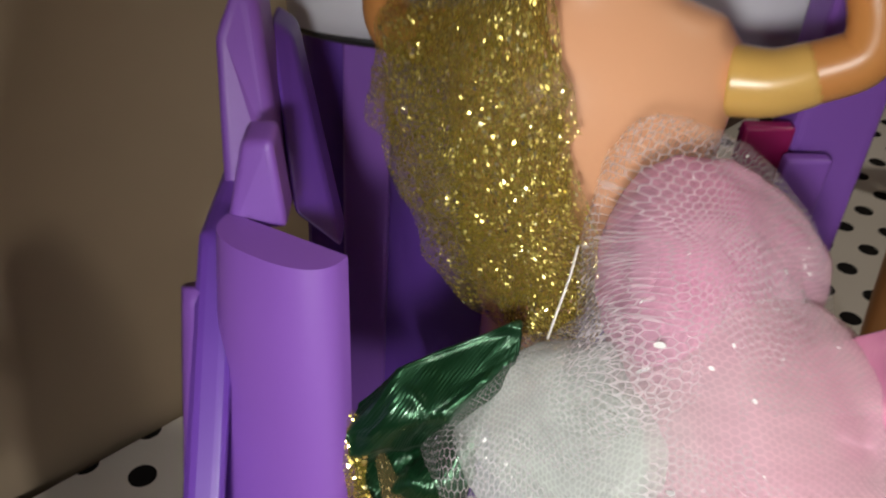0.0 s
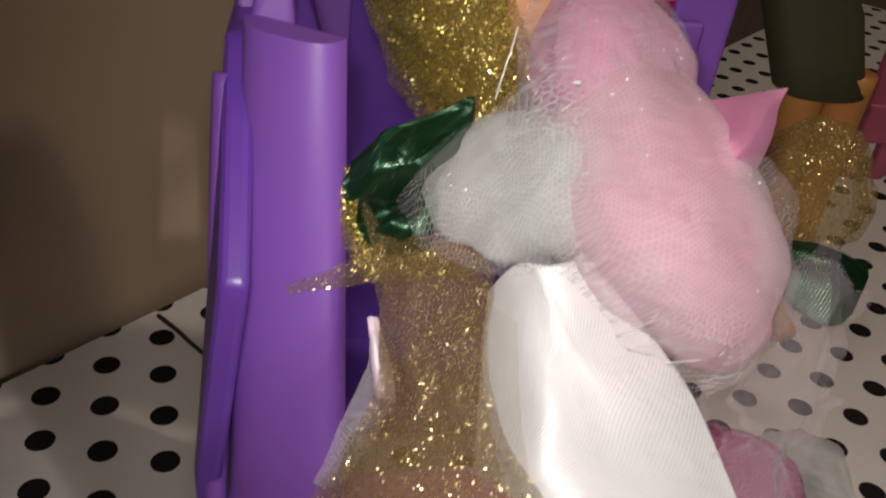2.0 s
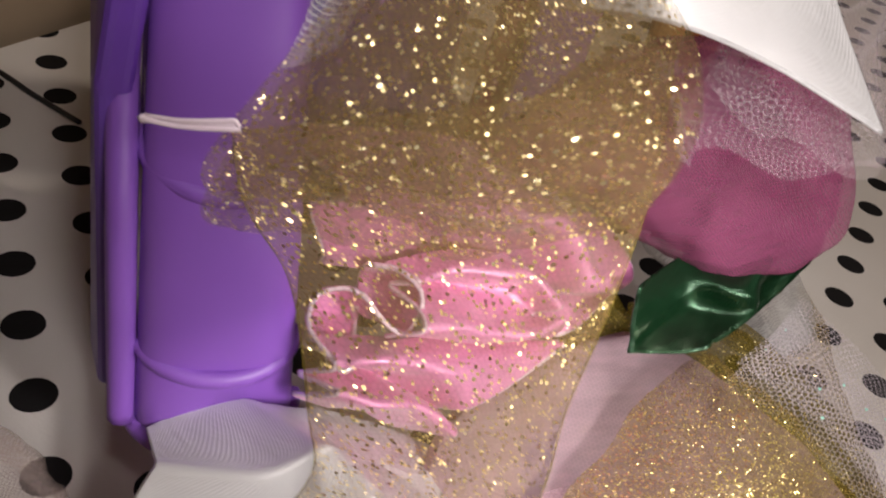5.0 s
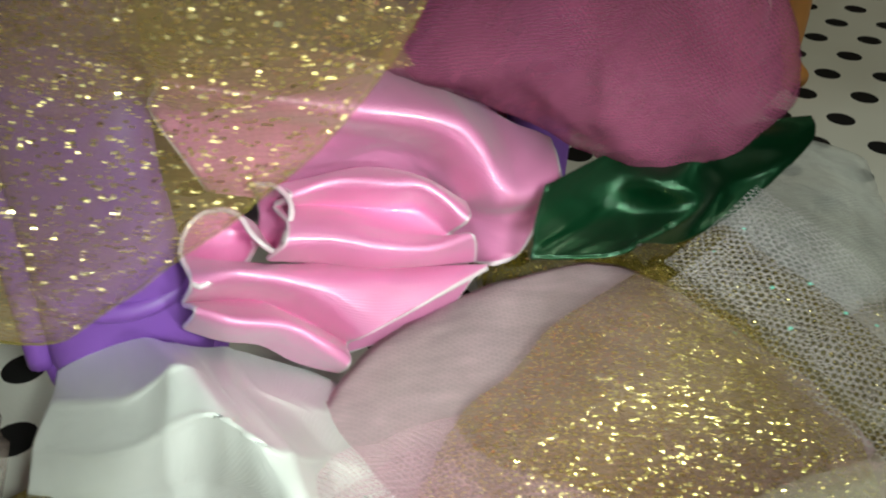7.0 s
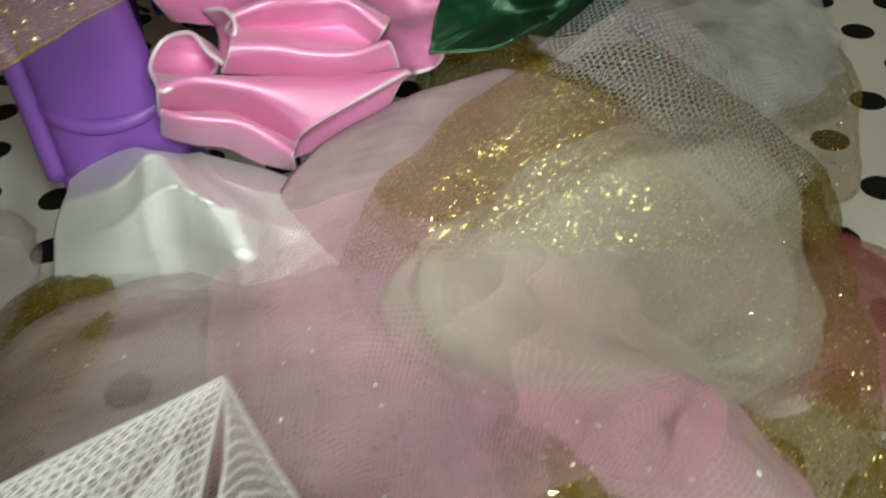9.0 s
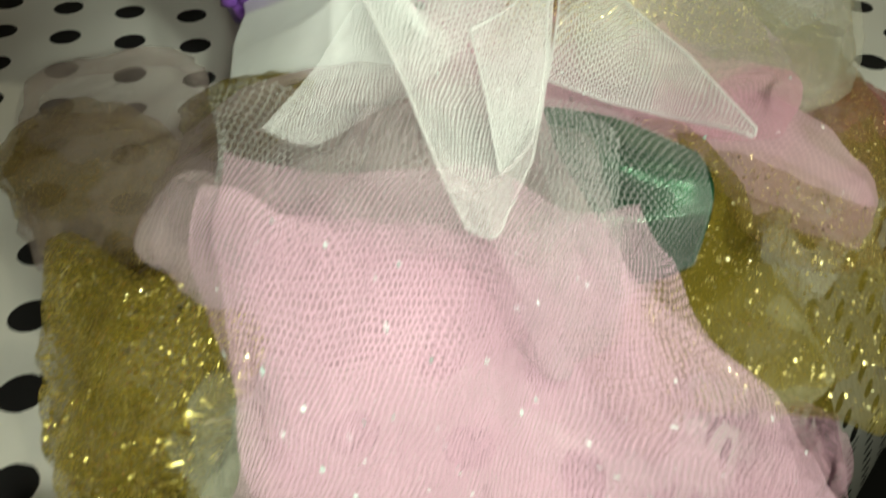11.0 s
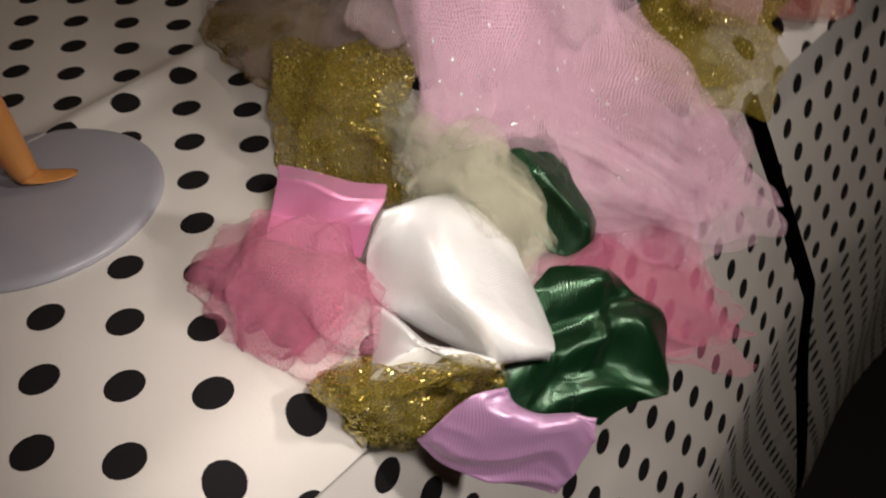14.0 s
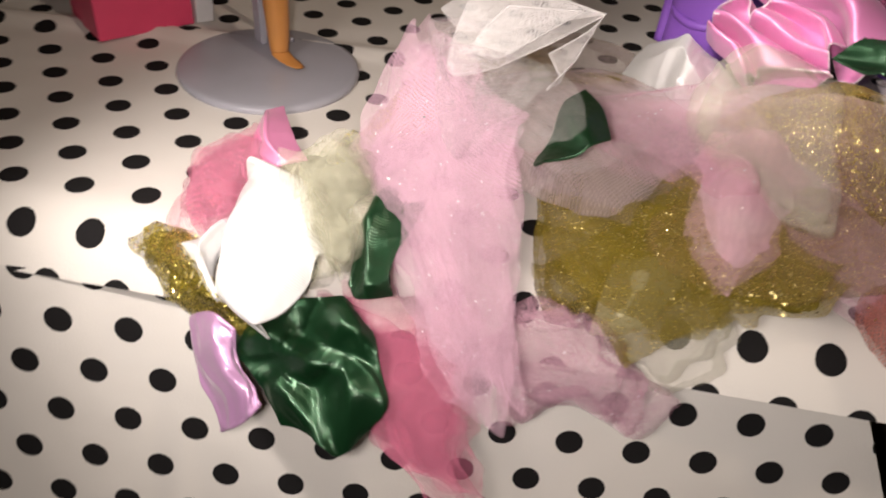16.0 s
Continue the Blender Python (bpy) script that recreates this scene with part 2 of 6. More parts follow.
def tulle(name, color, ground=0.2, thread=0.6, cells=800.0, width=0.1, spark=0.0, spark_color=(0.35, 0.85, 0.75), glow=0.5, glitter=None, second=None):
    """Sheer net: open hexagonal cells between fine threads, a soft body of finer fibres, and flakes of glitter on it."""
    m, nt, b = nodes_of(name)
    nt.nodes.remove(b)
    outn = nt.nodes["Material Output"]
    vec = weave_uv(nt, 1, 1)
    cloud = node(nt, "ShaderNodeTexNoise", Scale=45.0, Detail=5.0)
    nt.links.new(vec, cloud.inputs["Vector"])
    bent = nt.nodes.new("ShaderNodeVectorMath")
    bent.operation = "MULTIPLY_ADD"
    nt.links.new(cloud.outputs["Color"], bent.inputs[0])
    bent.inputs[1].default_value = (0.006, 0.006, 0.0)
    nt.links.new(vec, bent.inputs[2])
    thin = node(nt, "ShaderNodeMapRange")
    thin.interpolation_type = "SMOOTHSTEP"
    nt.links.new(hexagons(nt, bent.outputs[0], cells), thin.inputs["Value"])
    thin.inputs["From Min"].default_value, thin.inputs["From Max"].default_value = width * 0.5, width * 1.3
    thin.inputs["To Min"].default_value, thin.inputs["To Max"].default_value = thread, ground
    fibre = node(nt, "ShaderNodeTexNoise", Scale=420.0, Detail=3.0)
    stretch = nt.nodes.new("ShaderNodeMapping")
    stretch.inputs["Scale"].default_value = (1.0, 0.25, 1.0)
    nt.links.new(vec, stretch.inputs["Vector"])
    nt.links.new(stretch.outputs["Vector"], fibre.inputs["Vector"])
    vary = math_node(nt, "ADD", math_node(nt, "MULTIPLY", cloud.outputs["Fac"], 0.9), math_node(nt, "MULTIPLY", fibre.outputs["Fac"], 0.5))
    body = math_node(nt, "MINIMUM", math_node(nt, "MULTIPLY", thin.outputs[0], math_node(nt, "ADD", vary, 0.3)), 1.0)
    ramp = nt.nodes.new("ShaderNodeValToRGB")
    ramp.color_ramp.elements[0].position, ramp.color_ramp.elements[1].position = 0.3, 0.7
    ramp.color_ramp.elements[0].color = (*[c * 0.9 for c in color], 1)
    ramp.color_ramp.elements[1].color = (*(second or [min(1, c * 1.06) for c in color]), 1)
    broad = node(nt, "ShaderNodeTexNoise", Scale=24.0, Detail=2.0)
    nt.links.new(vec, broad.inputs["Vector"])
    nt.links.new((broad if second else cloud).outputs["Fac"], ramp.inputs["Fac"])
    dif = nt.nodes.new("ShaderNodeBsdfDiffuse")
    tra = nt.nodes.new("ShaderNodeBsdfTranslucent")
    face = nt.nodes.new("ShaderNodeNewGeometry")
    round_ = nt.nodes.new("ShaderNodeVectorMath")
    round_.operation = "MULTIPLY_ADD"
    nt.links.new(face.outputs["Normal"], round_.inputs[0])
    round_.inputs[1].default_value = (0.55, 0.55, 0.55)
    round_.inputs[2].default_value = (-0.28, -0.40, 0.50)
    even = nt.nodes.new("ShaderNodeVectorMath")
    even.operation = "NORMALIZE"
    nt.links.new(round_.outputs[0], even.inputs[0])
    nt.links.new(even.outputs[0], dif.inputs["Normal"])
    nt.links.new(even.outputs[0], tra.inputs["Normal"])
    nt.links.new(ramp.outputs["Color"], dif.inputs["Color"])
    nt.links.new(ramp.outputs["Color"], tra.inputs["Color"])
    soft = nt.nodes.new("ShaderNodeMixShader")
    soft.inputs[0].default_value = glow
    nt.links.new(dif.outputs[0], soft.inputs[1])
    nt.links.new(tra.outputs[0], soft.inputs[2])
    clear = nt.nodes.new("ShaderNodeBsdfTransparent")
    mix = nt.nodes.new("ShaderNodeMixShader")
    nt.links.new(body, mix.inputs[0])
    nt.links.new(clear.outputs[0], mix.inputs[1])
    nt.links.new(soft.outputs[0], mix.inputs[2])
    last = mix
    layers = list(glitter or [])
    if spark:
        layers.append((420.0, spark, 0.16, spark_color))
    for k, (scale, share, size, tint) in enumerate(layers):
        mask, rnd = flakes(nt, vec, scale, share, size)
        glit = nt.nodes.new("ShaderNodeBsdfPrincipled")
        glit.inputs["Base Color"].default_value = (*tint, 1)
        glit.inputs["Metallic"].default_value, glit.inputs["Roughness"].default_value = (0.15 if scale == 420.0 else 0.9), (0.36 if k == 0 else 0.24)
        geo = nt.nodes.new("ShaderNodeNewGeometry")
        tilt = nt.nodes.new("ShaderNodeVectorMath")
        tilt.operation = "MULTIPLY_ADD"
        nt.links.new(rnd, tilt.inputs[0])
        tilt.inputs[1].default_value = (1.7, 1.7, 1.7)
        tilt.inputs[2].default_value = (-0.85, -0.85, -0.85)
        add = nt.nodes.new("ShaderNodeVectorMath")
        add.operation = "ADD"
        nt.links.new(geo.outputs["Normal"], add.inputs[0])
        nt.links.new(tilt.outputs[0], add.inputs[1])
        nrm = nt.nodes.new("ShaderNodeVectorMath")
        nrm.operation = "NORMALIZE"
        nt.links.new(add.outputs[0], nrm.inputs[0])
        nt.links.new(nrm.outputs[0], glit.inputs["Normal"])
        over = nt.nodes.new("ShaderNodeMixShader")
        nt.links.new(mask, over.inputs[0])
        nt.links.new(last.outputs[0], over.inputs[1])
        nt.links.new(glit.outputs[0], over.inputs[2])
        last = over
    nt.links.new(last.outputs[0], outn.inputs["Surface"])
    return m


GOLD_FLAKES = [(1500.0, 0.55, 0.42, (1.0, 0.84, 0.26)), (900.0, 0.5, 0.28, (1.0, 0.92, 0.5))]
M_white_satin = satin("white_satin", (0.78, 0.78, 0.79), 0.40, 0.05, weave=0.10, bloom=0.9)
M_pink_satin = satin("pink_satin", (0.80, 0.28, 0.51), 0.34, 0.2, gloss=1.0, weave=0.10, bloom=0.9)
M_rose_satin = satin("rose_pink_satin", (0.84, 0.30, 0.60), 0.34, 0.15, gloss=1.0, weave=0.10, bloom=0.8)
# very pale: highlights painted on the rose's rims; also the pale ribbons
M_glint_and_ribbon = satin("pale_pink_glint_and_ribbon", (0.95, 0.80, 0.89), 0.3, 0.1, gloss=1.0, weave=0.05, bloom=1.0)
M_green_satin = satin("green_satin", (0.004, 0.018, 0.008), 0.30, 0.0, (0.45, 0.95, 0.60), 0.7, 0.02, 0.12, 0.5)
M_lilac_satin = satin("lilac_satin", (0.56, 0.30, 0.54), 0.32, 0.25, gloss=1.0, weave=0.12, bloom=1.0)
M_gold = tulle("gold_glitter_tulle", (0.38, 0.30, 0.045), 0.22, 0.46, 900.0, 0.1, glitter=GOLD_FLAKES)
M_gold_heap = tulle("gathered_gold_glitter_tulle", (0.44, 0.34, 0.06), 0.24, 0.5, 900.0, 0.1, glitter=GOLD_FLAKES)
M_gold_sheer = tulle("sheer_gold_glitter_tulle", (0.44, 0.31, 0.10), 0.26, 0.4, 1000.0, 0.1, glitter=[(1600.0, 0.35, 0.28, (1.0, 0.82, 0.36)), (800.0, 0.45, 0.24, (1.0, 0.86, 0.45))])
M_gold_mid = tulle("gold_glitter_skirt_tulle", (0.36, 0.255, 0.11), 0.32, 0.5, 1000.0, 0.1, glitter=[(1500.0, 0.4, 0.34, (1.0, 0.83, 0.42)), (800.0, 0.35, 0.22, (1.0, 0.9, 0.55))])
M_gold_film = tulle("hanging_gold_glitter_tulle", (0.35, 0.24, 0.10), 0.42, 0.54, 1000.0, 0.1, glitter=[(1500.0, 0.45, 0.36, (1.0, 0.82, 0.36)), (800.0, 0.5, 0.24, (1.0, 0.88, 0.45))])
M_gold_olive = tulle("olive_gold_veil_tulle", (0.36, 0.26, 0.04), 0.3, 0.46, 1000.0, 0.1, glitter=[(1450.0, 0.6, 0.32, (1.0, 0.86, 0.35)), (2400.0, 0.55, 0.42, (1.0, 0.8, 0.28))])
M_pink_net = tulle("light_pink_net", (0.90, 0.60, 0.74), 0.14, 0.54, 1350.0, 0.13, spark=0.08, spark_color=(0.85, 1.0, 0.98), glow=0.35)
M_olive = tulle("olive_gold_tulle", (0.34, 0.26, 0.045), 0.42, 0.62, 1000.0, 0.1, glitter=[(1300.0, 0.3, 0.3, (1.0, 0.84, 0.35)), (800.0, 0.3, 0.22, (1.0, 0.9, 0.5))])
M_pink_tulle = tulle("light_pink_tulle", (0.94, 0.58, 0.72), 0.15, 0.34, 950.0, 0.12, spark=0.03, spark_color=(0.85, 1.0, 0.98), glow=0.35)
M_pink_petal = tulle("pink_petal_tulle", (0.97, 0.52, 0.66), 0.3, 0.46, 1000.0, 0.12, spark=0.04, spark_color=(0.6, 1.0, 0.9), glow=0.3)
M_pink_cloud = tulle("gathered_pink_tulle", (0.95, 0.42, 0.64), 0.45, 0.55, 900.0, 0.12, spark=0.08, spark_color=(1, 0.97, 0.98), glow=0.3, second=(0.95, 0.62, 0.76))
M_pink_pale = tulle("pale_pink_gathered_tulle", (0.95, 0.53, 0.67), 0.42, 0.52, 900.0, 0.12, spark=0.08, spark_color=(1, 0.97, 0.98), glow=0.3, second=(0.95, 0.74, 0.79))
M_deep_pink = tulle("deep_pink_tulle", (0.74, 0.23, 0.36), 0.2, 0.36, 1000.0, 0.12, glow=0.35)
M_bag = tulle("dusky_pink_tulle", (0.46, 0.13, 0.26), 0.5, 0.62, 1300.0, 0.13, glow=0.35)
M_rosy = tulle("rosy_pink_tulle", (0.98, 0.29, 0.46), 0.18, 0.34, 1000.0, 0.12, glow=0.35, second=(0.97, 0.42, 0.57))
M_mint = tulle("white_mint_tulle", (0.86, 0.91, 0.87), 0.32, 0.42, 900.0, 0.12, spark=0.03, spark_color=(1, 1, 1), glow=0.3)
M_white_net = tulle("white_net", (0.95, 0.92, 0.93), 0.10, 0.74, 1350.0, 0.13, glow=0.3)
M_net_sheer = tulle("thin_white_net", (0.90, 0.90, 0.88), 0.015, 0.34, 1100.0, 0.10, glow=0.3)
M_grey_veil = tulle("pinkish_white_tulle", (0.92, 0.80, 0.84), 0.10, 0.26, 1000.0, 0.12)
M_hex = tulle("open_hexagonal_net", (0.84, 0.78, 0.86), 0.03, 0.7, 780.0, 0.075, spark=0.08)
M_cream = tulle("cream_tulle", (0.96, 0.93, 0.72), 0.09, 0.22, 1000.0, 0.12, glow=0.3)
M_cream_organza = tulle("cream_organza", (0.90, 0.86, 0.62), 0.45, 0.55, 1200.0, 0.12, glow=0.3)
M_cream_sheer = tulle("sheer_cream_tulle", (0.90, 0.86, 0.68), 0.12, 0.24, 1000.0, 0.12)
M_white_tulle = tulle("white_tulle", (0.88, 0.87, 0.87), 0.34, 0.5, 900.0, 0.12, glow=0.35)
M_beige_sheer = tulle("sheer_beige_tulle", (0.74, 0.60, 0.56), 0.24, 0.38, 1000.0, 0.12)
M_dusty = tulle("dusty_pink_tulle", (0.80, 0.59, 0.66), 0.72, 0.82, 950.0, 0.12)
M_cream_dome = tulle("pale_cream_tulle", (0.86, 0.82, 0.68), 0.17, 0.25, 950.0, 0.12, glow=0.35)
M_blush = tulle("blush_tulle", (0.84, 0.68, 0.70), 0.32, 0.48, 950.0, 0.12, spark=0.03, spark_color=(0.85, 1.0, 0.98))
M_wrap = tulle("fine_white_wrapping_net", (0.95, 0.86, 0.90), 0.03, 0.34, 850.0, 0.07, spark=0.04, spark_color=(1, 1, 1), glow=0.3)
M_side_net = tulle("close_white_net", (0.95, 0.84, 0.89), 0.02, 0.24, 1500.0, 0.1, glow=0.3)
M_net_edge = tulle("folded_net_edge", (0.94, 0.90, 0.91), 0.3, 0.4, 900.0, 0.12, glow=0.3)
M_rust = tulle("rust_pink_tulle", (0.62, 0.24, 0.20), 0.4, 0.56, 1000.0, 0.1, glitter=[(700.0, 0.12, 0.22, (1.0, 0.75, 0.4))])


# ---- fabric shapes ----
def spline(points, t, closed=False):
    """A smooth curve through the points; t runs over their indices."""
    n = len(points)
    k = math.floor(t)
    f = t - k
    if not closed:
        k = min(max(k, 0), n - 2)
        f = t - k
    pick = (lambda i: points[i % n]) if closed else (lambda i: points[min(max(i, 0), n - 1)])
    a, b, c, d = pick(k - 1), pick(k), pick(k + 1), pick(k + 2)
    return b + 0.5 * f * (c - a + f * (2 * a - 5 * b + 4 * c - d + f * (3 * (b - c) + d - a)))


def crumple(u, v, fine, amp, seed, ridge):
    """How far a fold lifts the cloth at (u, v): long wandering ridges for satin, soft creases for the rest."""
    q = Vector((u * fine, v * fine, seed * 5.7))
    if ridge:
        q = q * 0.36
        bend = Vector((noise.noise(q * 0.5 + Vector((7, 0, 0))), noise.noise(q * 0.5 + Vector((0, 7, 0))), 0))
        crest = (1 - min(1.0, abs(noise.noise(q + bend * 0.9)) * 3.4)) ** 1.3
        small = (1 - min(1.0, abs(noise.noise(q * 1.9 + bend)) * 4.0)) ** 1.4
        return amp * (0.42 * crest + 0.14 * small + 1.3 * noise.noise(q * 0.6 + bend * 0.4) - 0.2)
    return amp * (noise.noise(q) + 0.35 * noise.noise(q * 2.7) + 0.12 * noise.noise(q * 6.1))


def lifted(verts, faces, uvs, fine, amp, seed, ridge, flow=(1.0, 1.0), hold=None, face_to=Vector((-0.35, -0.45, 0.8)), rumple=None):
    """Moves a mesh's points along their outer normals by crumple(); rumple=(fineness, reach) also folds the cloth over on itself."""
    bm = bmesh.new()
    bv = [bm.verts.new(v) for v in verts]
    for f in faces:
        bm.faces.new([bv[i] for i in f])
    bm.normal_update()
    if sum((v.normal for v in bv), Vector()).dot(face_to) < 0:
        amp = -amp
    out = [v.co + v.normal * crumple(uvs[i][0] * flow[0], uvs[i][1] * flow[1], fine, amp * (hold[i] if hold else 1.0), seed, ridge) for i, v in enumerate(bv)]
    bm.free()
    if rumple:
        fold, reach = rumple
        for i, p in enumerate(out):
            q = Vector((p.x * fold, p.y * fold, p.z * fold + seed * 3.1))
            out[i] = p + (noise.noise_vector(q) + 0.12 * noise.noise_vector(q * 2.6)) * reach * (hold[i] if hold else 1.0)
    return out


def sheet_mesh(name, rows, material, nu=40, nv=40, fine=70.0, amp=0.0015, seed=1, ridge=False, layers=1, gap=0.003, frill=0.0, flow=(1.0, 1.0), rumple=None):
    rows = [[Vector(p) for p in r] for r in rows]
    m, n = len(rows), len(rows[0])
    made = []
    wide = sum((r[i + 1] - r[i]).length for r in rows for i in range(n - 1)) / m
    tall = sum((rows[j + 1][i] - rows[j][i]).length for j in range(m - 1) for i in range(n)) / n
    for layer in range(layers):
        verts, uvs = [], []
        for j in range(nv):
            line = [spline([r[i] for r in rows], (m - 1) * j / (nv - 1)) for i in range(n)]
            for i in range(nu):
                p = spline(line, (n - 1) * i / (nu - 1))
                edge = max(abs(2 * i / (nu - 1) - 1), abs(2 * j / (nv - 1) - 1)) ** 8
                if frill:
                    p = p + Vector((noise.noise(p * 90), noise.noise(p * 90 + Vector((9, 0, 0))), noise.noise(p * 90 + Vector((0, 9, 0))))) * frill * edge
                verts.append(p + Vector((0, 0, -gap * layer)))
                uvs.append((wide * i / (nu - 1) + 0.013 * layer, tall * j / (nv - 1) + 0.017 * layer))
        faces = grid_faces(nu, nv)
        made.append(mesh_of(name, lifted(verts, faces, uvs, fine, amp, seed + layer * 1.7, ridge, flow, rumple=rumple), faces, material, uvs=uvs))
    return made


def crisp(rows, near=0.16):
    """More rows close to each fold, so that the ribbon bends sharply along it."""
    rows = [[Vector(p) for p in r] for r in rows]
    out = [rows[0]]
    for a, b in zip(rows, rows[1:]):
        out += [[p.lerp(q, f) for p, q in zip(a, b)] for f in (near, 0.5, 1 - near)] + [b]
    return out


def dome_mesh(name, shape, material, around=84, rings=22, fine=70.0, amp=0.0015, seed=1, ridge=False, layers=1, tuck=0.004, power=0.62, frill=0.0, spread=1.0, flow=(1.0, 1.0), rumple=None):
    """A billow of cloth over an outline, highest at the crown, with its rim tucked under."""
    outline, crown = [Vector(p) for p in shape[0]], Vector(shape[1])
    n = len(outline)
    mid = sum(outline, Vector()) / n
    normal = Vector()
    for i in range(n):
        normal += (outline[i] - mid).cross(outline[(i + 1) % n] - mid)
    normal.normalize()
    if (crown - mid).dot(normal) < 0:
        normal.negate()
    rise = (crown - mid).dot(normal)
    lean = crown - mid - normal * rise
    ax = normal.orthogonal().normalized()
    ay = normal.cross(ax)
    made = []
    for layer in range(layers):
        s = 1.04 - 0.11 * layer
        verts, uvs, hold = [mid + lean + normal * rise * s], [(0.02 * layer, 0.01 * layer)], [1.0]
        for k in range(1, rings + 1):
            r = min(1.0, k / (rings - 2))
            under = max(0, k - (rings - 2)) / 2
            for i in range(around):
                o = mid + (spline(outline, n * i / around, True) - mid) * s * spread
                if frill:
                    o = o + (o - mid).normalized() * frill * r ** 5 * (noise.noise(o * 80 + Vector((seed, layer, 0))) + 0.25 * noise.noise(o * 260))
                flat = mid + (o - mid) * (r - 0.12 * under)
                p = flat + lean * (1 - r * r) + normal * (rise * s * (1 - r * r) ** power - tuck * under)
                verts.append(p)
                d = p - mid
                uvs.append((d.dot(ax) + 0.02 * layer, d.dot(ay) + 0.01 * layer))
                hold.append(1.0 if k < rings - 1 else 0.3)
        faces = [(0, 1 + i, 1 + (i + 1) % around) for i in range(around)]
        for k in range(rings - 1):
            a = 1 + k * around
            faces += [(a + i, a + around + i, a + around + (i + 1) % around, a + (i + 1) % around) for i in range(around)]
        made.append(mesh_of(name, lifted(verts, faces, uvs, fine, amp, seed + layer * 2.3, ridge, flow, hold, normal, rumple), faces, material, uvs=uvs))
    return made


def thick(ob, t=0.0006):
    mod = ob.modifiers.new("cloth_thickness", "SOLIDIFY")
    mod.thickness, mod.offset = t, -1
    return ob


def hem_of(me, material=None, radius=0.00035):
    """A fine rolled edge along the border of a piece of cloth."""
    seen = collections.Counter(k for p in me.polygons for k in p.edge_keys)
    ahead = collections.defaultdict(list)
    for (a, b), n in seen.items():
        if n == 1:
            ahead[a].append(b)
            ahead[b].append(a)
    first = min(ahead)
    loop, last, now = [first], None, first
    while True:
        step = [q for q in ahead[now] if q != last]
        if not step or step[0] == first or len(loop) > 2000:
            break
        last, now = now, step[0]
        loop.append(now)
    pts = [me.vertices[i].co.copy() for i in loop]
    return tube("hem", pts[::2] + [pts[0]], radius, material or me.materials[0], 6, 1)


def cloth(name, meshes, label, category="fabric", satin_piece=False):
    """One piece of fabric; further layers of it lie under the first as parts."""
    ob = tagged(new(name, meshes[0]), label, category, group="fabric pieces of the flower gown")
    if satin_piece:
        thick(ob)
        under(new("hem", hem_of(meshes[0])), ob)
    for me in meshes[1:]:
        under(new("under_layer", me), ob)
    return ob


def loft(name, rings, material, n=28, square=2.6, cap=True):
    """A skin over rings of (centre, half-vector, half-vector)."""
    verts, faces = [], []
    for c, a, b in rings:
        c, a, b = Vector(c), Vector(a), Vector(b)
        for i in range(n):
            t = 2 * math.pi * i / n
            cx, sx = math.cos(t), math.sin(t)
            verts.append(c + a * math.copysign(abs(cx) ** (2 / square), cx) + b * math.copysign(abs(sx) ** (2 / square), sx))
    m = len(rings)
    for j in range(m - 1):
        for i in range(n):
            faces.append((j * n + i, j * n + (i + 1) % n, (j + 1) * n + (i + 1) % n, (j + 1) * n + i))
    if cap:
        faces += [tuple(range(n))[::-1], tuple(range((m - 1) * n, m * n))]
    return mesh_of(name, verts, faces, material)


def half_round(name, rings, material, n=26):
    """A post with a rounded front, a flat back and crisp rims; each ring is (centre, half-width, half-depth)."""
    front = []
    for c, a, b in rings:
        for i in range(n):
            t = math.pi * i / (n - 1)
            cx, sx = math.cos(t), math.sin(t)
            front.append(Vector(c) + Vector(a) * math.copysign(abs(cx) ** 0.8, cx) + Vector(b) * (0.25 + 0.75 * sx ** 0.7))
    m = len(rings)
    verts, faces = list(front), grid_faces(n, m)
    low, top = len(verts), len(verts) + n
    verts += front[:n] + front[-n:]
    faces += [tuple(range(low, low + n)), tuple(range(top, top + n))[::-1]]
    back = len(verts)
    verts += [front[j * n + k] for j in range(m) for k in (n - 1, 0)]
    faces += [(back + 2 * j, back + 2 * j + 1, back + 2 * j + 3, back + 2 * j + 2) for j in range(m - 1)]
    return mesh_of(name, verts, faces, material)


def tube(name, points, radius, material, n=10, steps=6):
    points = [Vector(p) for p in points]
    rings, total = [], (len(points) - 1) * steps
    for k in range(total + 1):
        p = spline(points, k / steps)
        ahead = (spline(points, min(k + 1, total) / steps) - spline(points, max(k - 1, 0) / steps)).normalized()
        side = ahead.cross(Vector((0.3, 0.2, 0.93))).normalized()
        r = radius if isinstance(radius, (int, float)) else radius[0] + (radius[1] - radius[0]) * k / total
        rings.append((p, side * r, ahead.cross(side) * r))
    return loft(name, rings, material, n, 2.0)


def panel(name, corners, depth, material, bevel=0.002):
    """A flat plate over a ring of corners, drawn out along depth, with rounded edges."""
    corners, depth = [Vector(c) for c in corners], Vector(depth)
    bm = bmesh.new()
    f = bm.faces.new([bm.verts.new(c) for c in corners])
    ext = bmesh.ops.extrude_face_region(bm, geom=[f])
    bmesh.ops.translate(bm, vec=depth, verts=[e for e in ext["geom"] if isinstance(e, bmesh.types.BMVert)])
    bmesh.ops.recalc_face_normals(bm, faces=bm.faces)
    bmesh.ops.bevel(bm, geom=list(bm.edges), offset=bevel, segments=3, profile=0.6, affect="EDGES")
    me = bpy.data.meshes.new(name)
    bm.to_mesh(me)
    bm.free()
    me.materials.append(material)
    me.polygons.foreach_set("use_smooth", [len(p.vertices) == 4 and p.area < 4e-5 for p in me.polygons])
    return me


